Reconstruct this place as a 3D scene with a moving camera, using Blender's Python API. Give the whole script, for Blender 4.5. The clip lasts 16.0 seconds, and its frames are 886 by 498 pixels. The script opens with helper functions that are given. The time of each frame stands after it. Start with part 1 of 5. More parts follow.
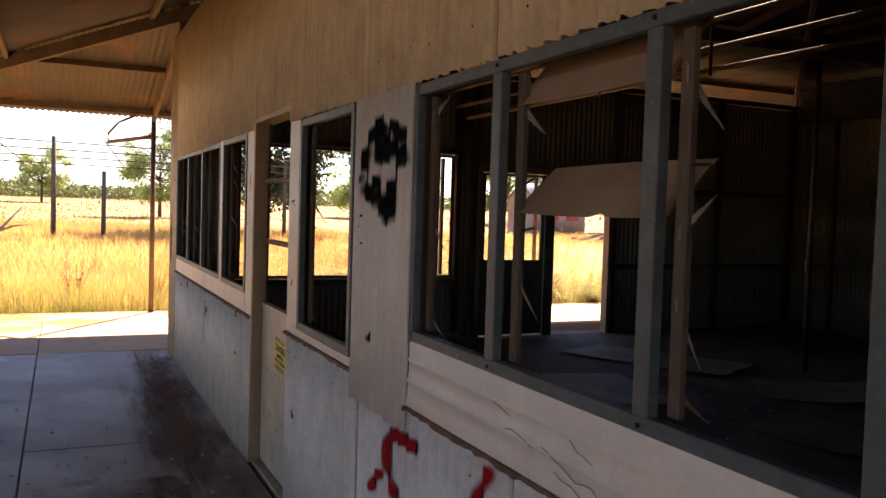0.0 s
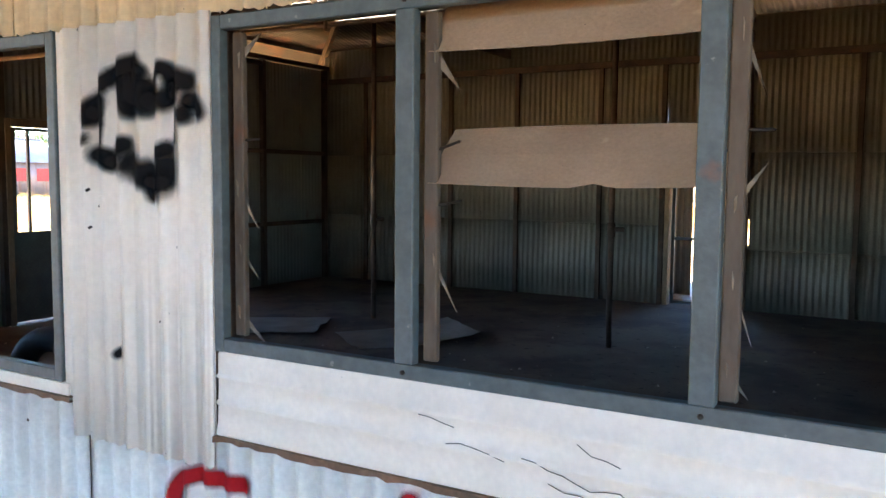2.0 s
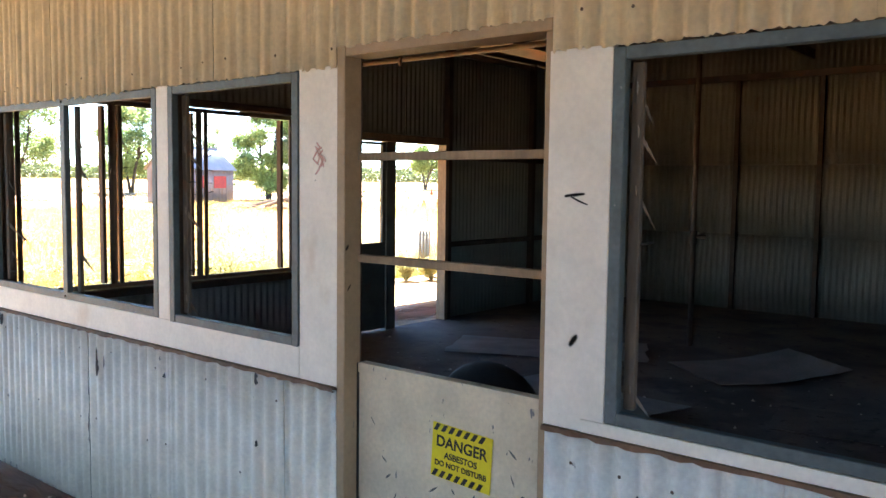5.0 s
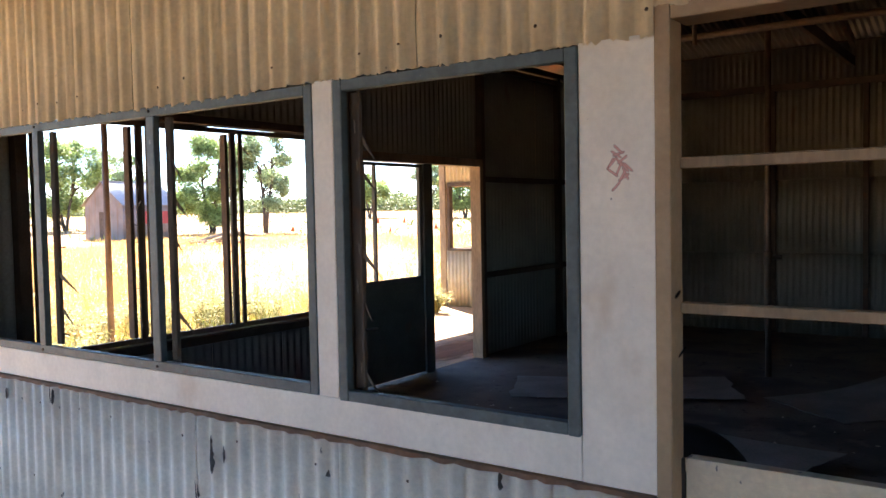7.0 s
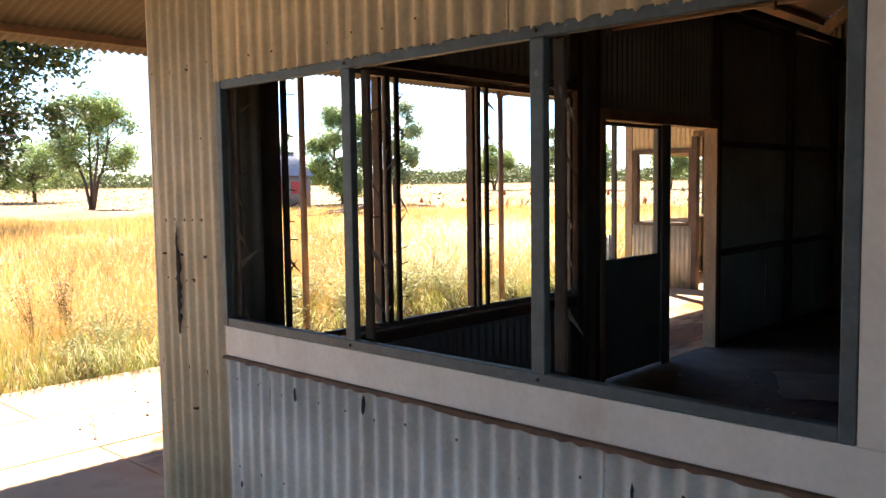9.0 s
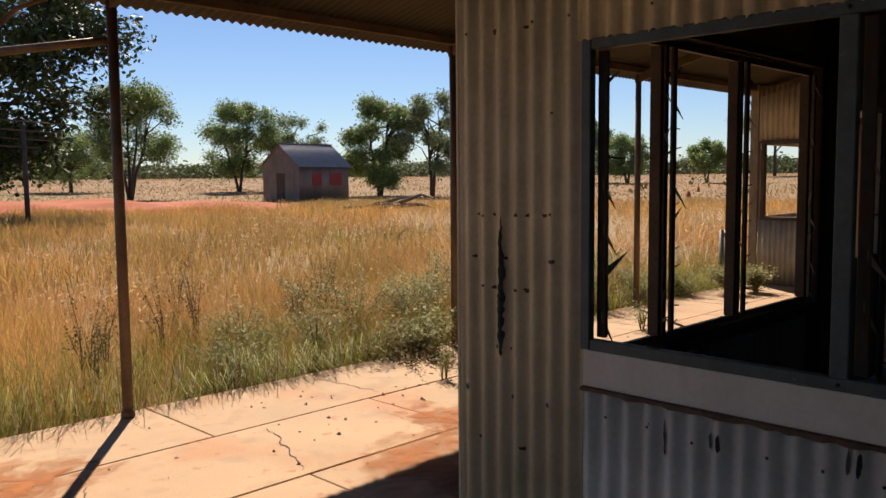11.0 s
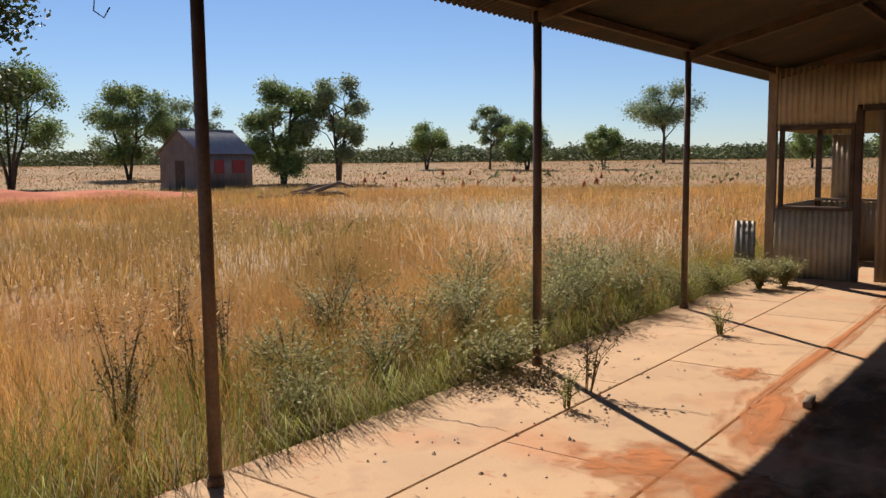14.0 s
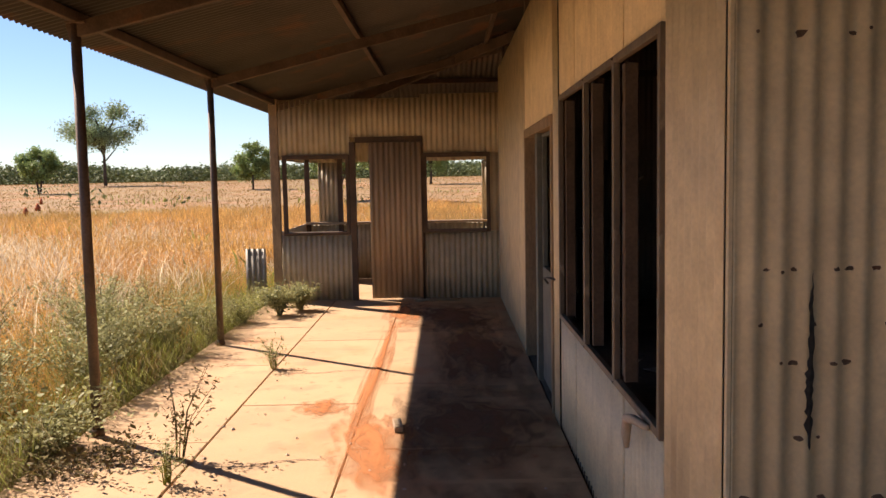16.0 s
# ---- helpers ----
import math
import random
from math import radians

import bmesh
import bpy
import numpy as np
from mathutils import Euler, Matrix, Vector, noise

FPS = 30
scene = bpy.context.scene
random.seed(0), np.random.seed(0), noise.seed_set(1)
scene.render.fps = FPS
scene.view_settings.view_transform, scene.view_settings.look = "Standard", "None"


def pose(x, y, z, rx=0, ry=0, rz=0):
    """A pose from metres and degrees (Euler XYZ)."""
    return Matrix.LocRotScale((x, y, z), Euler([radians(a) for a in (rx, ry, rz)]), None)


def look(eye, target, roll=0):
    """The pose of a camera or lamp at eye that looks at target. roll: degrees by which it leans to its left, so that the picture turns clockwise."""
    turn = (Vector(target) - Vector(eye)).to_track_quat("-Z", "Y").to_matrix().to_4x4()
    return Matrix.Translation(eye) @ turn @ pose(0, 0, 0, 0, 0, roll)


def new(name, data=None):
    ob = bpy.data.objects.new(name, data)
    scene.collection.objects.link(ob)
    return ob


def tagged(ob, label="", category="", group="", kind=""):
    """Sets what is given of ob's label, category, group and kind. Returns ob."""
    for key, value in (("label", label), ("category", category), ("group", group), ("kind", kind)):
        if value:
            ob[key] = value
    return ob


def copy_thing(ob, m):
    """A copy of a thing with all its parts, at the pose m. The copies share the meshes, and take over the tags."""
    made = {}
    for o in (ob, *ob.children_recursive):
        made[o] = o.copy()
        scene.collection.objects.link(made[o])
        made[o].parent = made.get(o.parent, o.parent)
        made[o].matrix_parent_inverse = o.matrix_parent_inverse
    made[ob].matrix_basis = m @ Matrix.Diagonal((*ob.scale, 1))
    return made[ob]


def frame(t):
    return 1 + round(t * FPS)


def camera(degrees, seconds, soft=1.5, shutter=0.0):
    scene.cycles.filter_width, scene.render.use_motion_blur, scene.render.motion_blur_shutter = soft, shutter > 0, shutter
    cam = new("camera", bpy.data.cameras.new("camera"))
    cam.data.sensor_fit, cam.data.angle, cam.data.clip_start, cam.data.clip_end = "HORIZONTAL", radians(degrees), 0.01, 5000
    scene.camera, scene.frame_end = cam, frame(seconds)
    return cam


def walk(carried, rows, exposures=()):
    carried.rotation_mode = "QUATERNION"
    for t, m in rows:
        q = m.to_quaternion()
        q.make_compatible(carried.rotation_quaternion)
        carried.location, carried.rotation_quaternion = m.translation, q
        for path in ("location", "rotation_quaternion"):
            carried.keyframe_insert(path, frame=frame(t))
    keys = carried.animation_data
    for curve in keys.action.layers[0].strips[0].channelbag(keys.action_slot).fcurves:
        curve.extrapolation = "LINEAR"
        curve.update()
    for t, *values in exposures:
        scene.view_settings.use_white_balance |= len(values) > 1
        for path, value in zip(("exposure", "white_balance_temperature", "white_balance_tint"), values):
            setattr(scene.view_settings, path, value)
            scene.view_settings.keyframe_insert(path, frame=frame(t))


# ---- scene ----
cam = camera(56.0, 16.0)
PATH = [
    (0, (9.293, -1.078, 1.573), (7.478, -0.241, 1.482), 1.8),
    (0.5, (9.019, -1.172, 1.552), (7.441, 0.052, 1.446), 1.7),
    (1, (8.762, -1.251, 1.571), (7.395, 0.2, 1.422), 0.7),
    (1.5, (8.549, -1.332, 1.571), (7.406, 0.302, 1.411), 0.6),
    (2, (8.298, -1.55, 1.587), (7.296, 0.173, 1.417), 0.5),
    (2.5, (8.004, -1.651, 1.591), (6.845, -0.039, 1.353), -0.5),
    (3, (7.654, -1.802, 1.616), (6.387, -0.27, 1.397), 0.8),
    (3.5, (7.327, -1.991, 1.641), (6.059, -0.458, 1.435), 1.2),
    (4, (7.049, -2.087, 1.631), (5.75, -0.58, 1.432), 0.9),
    (4.2, (6.919, -2.082, 1.629), (5.6, -0.591, 1.436), 0.4),
    (6.3, (5.429, -1.995, 1.62), (4.293, -0.351, 1.537), 0.5),
    (6.5, (5.287, -1.998, 1.615), (4.15, -0.354, 1.53), 0.1),
    (7, (4.957, -1.976, 1.612), (3.803, -0.346, 1.521), -1.1),
    (7.5, (4.621, -1.876, 1.608), (3.42, -0.28, 1.5), -0.8),
    (8, (4.309, -1.836, 1.603), (3.064, -0.274, 1.492), -0.7),
    (8.5, (3.965, -1.868, 1.617), (2.703, -0.322, 1.495), -1.3),
    (9, (3.622, -1.89, 1.591), (2.252, -0.441, 1.438), -0.8),
    (9.5, (3.247, -1.929, 1.614), (1.739, -0.628, 1.429), -0.5),
    (9.7, (3.09, -1.997, 1.597), (1.57, -0.712, 1.398), -0.7),
    (11.8, (1.698, -2.367, 1.58), (0.382, -0.869, 1.424), -0.5),
    (12, (1.575, -2.389, 1.564), (0.271, -0.882, 1.404), -0.5),
    (12.5, (1.216, -2.365, 1.567), (-0.089, -0.859, 1.391), -0.1),
    (13, (0.9, -2.405, 1.56), (-0.381, -0.88, 1.39), 0.0),
    (13.5, (0.571, -2.429, 1.61), (-0.654, -0.86, 1.422), -0.6),
    (14, (0.211, -2.429, 1.618), (-0.996, -0.848, 1.414), -0.6),
    (14.5, (-0.123, -2.455, 1.635), (-1.169, -0.762, 1.439), -0.6),
    (15, (-0.39, -2.504, 1.688), (-1.014, -0.615, 1.487), -0.9),
    (15.5, (-0.601, -2.43, 1.694), (-0.927, -0.467, 1.494), -1.3),
    (16, (-0.772, -2.318, 1.729), (-0.783, -0.326, 1.558), -1.1),
]
walk(cam, [(t, look(eye, target, roll)) for t, eye, target, roll in PATH], [
    (0, 2.85, 9000, 27), (0.5, 4.3, 7100, 9), (1.0, 4.45, 7000, 6), (1.5, 4.6, 7000, 7), (2.0, 5.1, 6950, 8), (2.5, 5.15, 7200, 10), (3.2, 4.75, 7200, 10), (4.2, 4.5, 7050, 8), (6.3, 3.95, 6850, 10), (8.0, 3.6, 6900, 14),
    (9.0, 2.9, 7200, 13), (9.7, 1.75, 7200, 14), (11.8, 0.62, 7350, 18), (13.0, 0.52, 7050, 17), (14.0, 0.6, 7000, 16), (16, 1.28, 7500, 20)])

# ---- light ----
LIGHT = Vector((0.81, -0.585, -0.925)).normalized()
world = bpy.data.worlds.new("sky")
scene.world = world
world.use_nodes = True
wn = world.node_tree
sky = wn.nodes.new("ShaderNodeTexSky")
sky.sky_type = "NISHITA"
sky.sun_disc = False
sky.sun_elevation = math.asin(-LIGHT.z)
sky.sun_rotation = math.atan2(-LIGHT.x, -LIGHT.y)
sky.air_density, sky.dust_density, sky.ozone_density = 1.0, 0.0, 5.0
tint = wn.nodes.new("ShaderNodeMix")
tint.data_type, tint.blend_type = "RGBA", "MULTIPLY"
tint.inputs[0].default_value, tint.inputs[7].default_value = 1.0, (0.86, 0.98, 1.16, 1)
wn.links.new(sky.outputs[0], tint.inputs[6])
wn.links.new(tint.outputs[2], wn.nodes["Background"].inputs[0])
wn.nodes["Background"].inputs[1].default_value = 0.055
sun = new("sun", bpy.data.lights.new("sun", "SUN"))
sun.data.energy, sun.data.angle, sun.data.color = 4.8, radians(0.55), (1.0, 0.94, 0.84)
sun.matrix_world = look((0, 0, 30), Vector((0, 0, 30)) + LIGHT)

# ---- materials ----


def surf(name, base, rough=0.7, metal=0.0, vary=0.12, scale=6.0, grain=60.0, bump=0.15, stains=(), rand=0.0, stretch=(1, 1, 1), island=0.0, through_light=0.0):
    """A worn surface: two scales of variation, bump, and stains (colour, scale, low, high, amount, stretch)."""
    m = bpy.data.materials.new(name)
    m.use_nodes = True
    nt = m.node_tree
    n, link = nt.nodes, nt.links
    bsdf = n["Principled BSDF"]
    coord = n.new("ShaderNodeTexCoord").outputs["Object"]

    def noisy(s, st, detail=4.0):
        mp = n.new("ShaderNodeMapping")
        mp.inputs["Scale"].default_value = st
        link.new(coord, mp.inputs["Vector"])
        t = n.new("ShaderNodeTexNoise")
        t.inputs["Scale"].default_value, t.inputs["Detail"].default_value = s, detail
        link.new(mp.outputs[0], t.inputs["Vector"])
        return t.outputs["Fac"]

    def spread(fac, low, high, a, b):
        r = n.new("ShaderNodeMapRange")
        for i, v in enumerate((low, high, a, b)):
            r.inputs[i + 1].default_value = v
        link.new(fac, r.inputs[0])
        return r.outputs[0]

    def times(colour, value):
        x = n.new("ShaderNodeMix")
        x.data_type, x.blend_type = "RGBA", "MULTIPLY"
        x.inputs[0].default_value = 1
        link.new(colour, x.inputs[6])
        link.new(value, x.inputs[7])
        return x.outputs[2]

    rgb = n.new("ShaderNodeRGB")
    rgb.outputs[0].default_value = (*base, 1)
    colour = rgb.outputs[0]
    colour = times(colour, spread(noisy(scale, stretch), 0.3, 0.7, 1 - vary, 1 + vary))
    fine = noisy(grain, stretch, 3.0)
    colour = times(colour, spread(fine, 0.3, 0.7, 1 - vary * 0.6, 1 + vary * 0.6))
    if rand:
        colour = times(colour, spread(n.new("ShaderNodeObjectInfo").outputs["Random"], 0, 1, 1 - rand, 1 + rand))
    if island:
        colour = times(colour, spread(n.new("ShaderNodeNewGeometry").outputs["Random Per Island"], 0, 1, 1 - island, 1 + island))
    for tint, s, low, high, amount, st in stains:
        x = n.new("ShaderNodeMix")
        x.data_type = "RGBA"
        link.new(spread(noisy(s, st, 6.0), low, high, 0, amount), x.inputs[0])
        link.new(colour, x.inputs[6])
        x.inputs[7].default_value = (*tint, 1)
        colour = x.outputs[2]
    link.new(colour, bsdf.inputs["Base Color"])
    bsdf.inputs["Roughness"].default_value, bsdf.inputs["Metallic"].default_value = rough, metal
    if through_light:
        bsdf.inputs["Specular IOR Level"].default_value = 0.08
    if bump:
        b = n.new("ShaderNodeBump")
        b.inputs["Strength"].default_value, b.inputs["Distance"].default_value = bump, 0.01
        link.new(fine, b.inputs["Height"])
        link.new(b.outputs[0], bsdf.inputs["Normal"])
    if through_light:
        tr = n.new("ShaderNodeBsdfTranslucent")
        link.new(colour, tr.inputs[0])
        mix = n.new("ShaderNodeMixShader")
        mix.inputs[0].default_value = through_light
        link.new(bsdf.outputs[0], mix.inputs[1])
        link.new(tr.outputs[0], mix.inputs[2])
        link.new(mix.outputs[0], n["Material Output"].inputs["Surface"])
    return m


RUST = (0.20, 0.075, 0.03)
GREY_IRON = (0.10, 0.11, 0.11)
WEAR = ((0.33, 0.20, 0.10), 3.0, 0.62, 0.75, 0.45, (1, 1, 0.35)), (GREY_IRON, 34, 0.745, 0.765, 0.85, (1, 1, 0.7))
CREAM = surf("cream_paint", (0.72, 0.60, 0.40), 0.55, stains=WEAR, rand=0.05, bump=0.08)
WHITE = surf("white_paint", (0.80, 0.785, 0.72), 0.5, stains=(((0.52, 0.40, 0.26), 2.2, 0.60, 0.75, 0.4, (1, 1, 0.4)), (GREY_IRON, 26, 0.735, 0.755, 0.9, (1, 1, 0.45))), rand=0.04, bump=0.08)
# Cream-white copy of WHITE, with warm ground bounce put into the colour.
OFFWHITE = surf("warm_white_paint", (0.77, 0.71, 0.60), 0.5, stains=(((0.50, 0.36, 0.22), 2.2, 0.60, 0.75, 0.4, (1, 1, 0.4)), (GREY_IRON, 26, 0.735, 0.755, 0.9, (1, 1, 0.45))), rand=0.04, bump=0.08)
LINING = surf("bare_back_of_iron", (0.34, 0.345, 0.31), 0.6, 0.1, vary=0.2, scale=1.5, stains=((RUST, 4, 0.64, 0.74, 0.5, (1, 1, 0.4)),))
PIER = surf("chalky_white_paint", (0.80, 0.755, 0.68), 0.55, vary=0.06, stains=(((0.55, 0.42, 0.28), 4, 0.66, 0.76, 0.35, (1, 1, 0.5)), (GREY_IRON, 34, 0.76, 0.775, 0.85, (1, 1, 0.7))), bump=0.08)
BOARD = surf("flat_white_paint", (0.80, 0.745, 0.655), 0.5, vary=0.07, stains=(((0.45, 0.30, 0.17), 3.5, 0.63, 0.74, 0.5, (1, 1, 0.5)), (GREY_IRON, 40, 0.765, 0.78, 0.8, (1, 1, 1))), bump=0.06)
FRAME = surf("blue_grey_steel_paint", (0.078, 0.105, 0.112), 0.5, vary=0.2, scale=12, stains=(((0.3, 0.31, 0.30), 30, 0.70, 0.74, 0.5, (1, 1, 1)), (RUST, 9, 0.68, 0.76, 0.5, (1, 1, 1))))
OLD_DOOR = surf("dull_green_grey_door_paint", (0.13, 0.135, 0.115), 0.65, vary=0.2, scale=5, stains=((RUST, 6, 0.64, 0.74, 0.4, (1, 1, 0.5)),))
BROWN_FRAME = surf("brown_grey_frame_paint", (0.15, 0.115, 0.085), 0.6, vary=0.25, scale=8, stretch=(1, 1, 0.4), stains=(((0.35, 0.29, 0.22), 14, 0.62, 0.7, 0.6, (1, 1, 0.5)), (RUST, 9, 0.64, 0.74, 0.5, (1, 1, 1))))
JAMB = surf("brown_door_frame_paint", (0.36, 0.25, 0.15), 0.55, stains=((GREY_IRON, 20, 0.72, 0.75, 0.7, (1, 1, 0.5)),))
DOOR = surf("cream_door_paint", (0.66, 0.56, 0.40), 0.5, stains=(((0.12, 0.13, 0.15), 24, 0.67, 0.69, 0.85, (1.6, 1, 0.6)), ((0.42, 0.28, 0.15), 3, 0.6, 0.75, 0.4, (1, 1, 0.5))))
LEDGE = surf("rusty_flashing", (0.16, 0.085, 0.05), 0.8, vary=0.3, scale=9)
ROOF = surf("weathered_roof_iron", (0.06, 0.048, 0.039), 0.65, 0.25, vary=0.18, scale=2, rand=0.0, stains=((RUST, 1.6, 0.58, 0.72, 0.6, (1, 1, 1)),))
TIMBER = surf("dark_old_timber", (0.10, 0.065, 0.045), 0.85, vary=0.3, scale=5, stretch=(1, 1, 1), stains=((RUST, 6, 0.62, 0.72, 0.5, (1, 1, 1)),))
PALE_WOOD = surf("weathered_timber", (0.30, 0.21, 0.13), 0.8, vary=0.25, scale=10, stretch=(1, 1, 0.3))
POST = surf("rusty_pipe_steel", (0.13, 0.085, 0.06), 0.6, 0.3, vary=0.3, scale=6, stains=((RUST, 8, 0.55, 0.7, 0.6, (1, 1, 0.5)),))
GALLERY = surf("dusty_louvre_strip", (0.115, 0.09, 0.068), 0.75, 0.1, vary=0.25, scale=14, stretch=(1, 1, 0.3), stains=((RUST, 9, 0.6, 0.7, 0.5, (1, 1, 1)),))
SLIVER = surf("bent_louvre_tin", (0.21, 0.17, 0.13), 0.65, 0.15, vary=0.3, scale=16, stains=((RUST, 12, 0.6, 0.7, 0.5, (1, 1, 1)),))
CLIP = surf("louvre_clip_steel", (0.032, 0.025, 0.02), 0.6, 0.4, vary=0.25, scale=20, rand=0.3)
BLADE = surf("tan_fibre_louvre", (0.36, 0.255, 0.17), 0.7, vary=0.14, scale=4, grain=120, stains=(((0.55, 0.42, 0.28), 9, 0.66, 0.7, 0.5, (1, 1, 1)), ((0.08, 0.06, 0.05), 30, 0.74, 0.76, 0.8, (1, 1, 1))))
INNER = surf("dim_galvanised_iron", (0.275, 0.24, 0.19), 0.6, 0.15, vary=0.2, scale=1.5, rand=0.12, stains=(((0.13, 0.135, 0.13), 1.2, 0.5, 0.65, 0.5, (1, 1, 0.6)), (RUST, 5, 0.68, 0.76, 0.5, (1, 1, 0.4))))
CIRON = surf("sun_bleached_cream_iron", (0.48, 0.40, 0.28), 0.6, vary=0.12, rand=0.08, stains=WEAR)
CDOOR = surf("rust_streaked_iron_door", (0.42, 0.30, 0.19), 0.65, 0.1, vary=0.25, scale=3, stretch=(6, 6, 0.4), stains=((RUST, 3, 0.54, 0.72, 0.45, (5, 5, 0.3)),))
SLAB = surf("worn_concrete", (0.44, 0.28, 0.152), 0.85, vary=0.10, scale=1.6, grain=90, rand=0.05, bump=0.25,
            stains=(((0.44, 0.19, 0.075), 1.1, 0.54, 0.66, 0.7, (1, 1, 1)), ((0.30, 0.18, 0.10), 3.2, 0.54, 0.68, 0.55, (1, 1, 1)), ((0.36, 0.13, 0.06), 9, 0.62, 0.7, 0.6, (1, 1, 1)), ((0.10, 0.06, 0.04), 55, 0.74, 0.76, 0.7, (1, 1, 1))))
# Shaded copy of SLAB: shade put into the colour, besides its stains.
SHADE_SLAB = surf("shaded_stained_concrete", (0.35, 0.27, 0.22), 0.6, vary=0.2, scale=1.2, rand=0.06, bump=0.25,
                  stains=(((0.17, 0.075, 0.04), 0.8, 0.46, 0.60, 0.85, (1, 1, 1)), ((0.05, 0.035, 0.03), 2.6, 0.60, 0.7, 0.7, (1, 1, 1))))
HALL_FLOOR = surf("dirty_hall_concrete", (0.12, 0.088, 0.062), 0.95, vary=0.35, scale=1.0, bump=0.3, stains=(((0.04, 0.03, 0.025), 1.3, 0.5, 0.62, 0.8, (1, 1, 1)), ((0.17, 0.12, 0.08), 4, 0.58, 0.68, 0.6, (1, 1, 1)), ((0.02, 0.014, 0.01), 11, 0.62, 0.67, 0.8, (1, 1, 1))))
JOINT = surf("dirt_in_joints", (0.09, 0.05, 0.03), 0.95, vary=0.3)
SOIL = surf("red_soil_and_straw", (0.22, 0.128, 0.045), 0.95, vary=0.25, scale=0.35, grain=9, bump=0.4,
            stains=(((0.36, 0.15, 0.06), 0.10, 0.50, 0.66, 0.6, (1, 1, 1)), ((0.20, 0.17, 0.06), 0.07, 0.55, 0.7, 0.6, (1, 1, 1)), ((0.25, 0.16, 0.065), 0.22, 0.55, 0.7, 0.6, (1, 1, 1))))
RED_DIRT = surf("red_dirt", (0.40, 0.095, 0.03), 0.95, vary=0.15, scale=1.5, grain=20, bump=0.4)
RED_SAND = surf("red_sand_drift", (0.36, 0.115, 0.05), 0.95, vary=0.2, scale=9, grain=140, bump=0.3)
STRAW = surf("dry_golden_grass", (0.61, 0.36, 0.125), 0.7, vary=0.3, scale=0.5, grain=3, bump=0, island=0.35, through_light=0.35,
             stains=(((0.46, 0.21, 0.08), 0.25, 0.50, 0.62, 0.6, (1, 1, 1)), ((0.26, 0.25, 0.08), 0.3, 0.56, 0.66, 0.5, (1, 1, 1)), ((0.27, 0.21, 0.085), 0.055, 0.50, 0.60, 0.55, (1, 1, 1))))
FAR_STRAW = surf("low_dull_straw", (0.34, 0.20, 0.07), 0.8, vary=0.3, scale=0.12, grain=2, bump=0, island=0.12, through_light=0.2, stains=(((0.22, 0.19, 0.08), 0.05, 0.48, 0.60, 0.6, (1, 1, 1)),))
PLUME = surf("white_feathery_grass", (0.70, 0.61, 0.45), 0.7, vary=0.2, scale=0.8, bump=0, island=0.2, through_light=0.4)
GREEN = surf("green_grass", (0.24, 0.25, 0.06), 0.6, vary=0.25, scale=0.8, bump=0, island=0.4, through_light=0.35)
SEED = surf("pale_seed_heads", (0.62, 0.44, 0.24), 0.8, vary=0.2, scale=0.8, bump=0, island=0.25, through_light=0.4)
WEED = surf("grey_green_weed", (0.35, 0.345, 0.165), 0.6, vary=0.2, scale=3, bump=0, island=0.4, through_light=0.3)
DRYWEED = surf("brown_dry_weed", (0.15, 0.115, 0.05), 0.7, vary=0.2, scale=3, bump=0, island=0.4, through_light=0.2)
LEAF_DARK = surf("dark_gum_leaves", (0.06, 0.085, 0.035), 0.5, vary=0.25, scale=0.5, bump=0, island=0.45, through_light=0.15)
LEAF = surf("gum_leaves", (0.23, 0.31, 0.115), 0.5, vary=0.25, scale=0.5, bump=0, island=0.45, through_light=0.3)
LEAF2 = surf("grey_gum_leaves", (0.25, 0.32, 0.17), 0.5, vary=0.25, scale=0.5, bump=0, island=0.45, through_light=0.3)
SCRUB = surf("far_scrub_leaves", (0.12, 0.15, 0.065), 0.6, vary=0.35, scale=0.08, bump=0, island=0.4, through_light=0.12)
BARK = surf("grey_bark", (0.075, 0.058, 0.046), 0.9, vary=0.3, scale=3)
LOG = surf("bleached_log", (0.20, 0.15, 0.11), 0.9, vary=0.3, scale=4)
SHED = surf("grey_shed_iron", (0.20, 0.165, 0.15), 0.6, 0.15, vary=0.2, scale=1, rand=0.12, stains=((RUST, 1.2, 0.56, 0.7, 0.5, (3, 3, 0.3)),))
SHED_ROOF = surf("shed_roof_iron", (0.25, 0.255, 0.265), 0.6, 0.15, vary=0.12, scale=2, rand=0.06)
RED_PAINT = surf("red_paint", (0.27, 0.028, 0.022), 0.6, vary=0.2)
BLACK = surf("black_enamel", (0.012, 0.012, 0.013), 0.5, vary=0.1)
YELLOW = surf("yellow_sign_face", (0.78, 0.62, 0.02), 0.45, vary=0.06)
PALE_BOARD = surf("fallen_lining_board", (0.20, 0.18, 0.155), 0.8, vary=0.25, scale=3)
TYRE = surf("black_rubber", (0.02, 0.02, 0.02), 0.7, vary=0.3)
RAG = surf("faded_rag", (0.45, 0.36, 0.28), 0.9, vary=0.15)


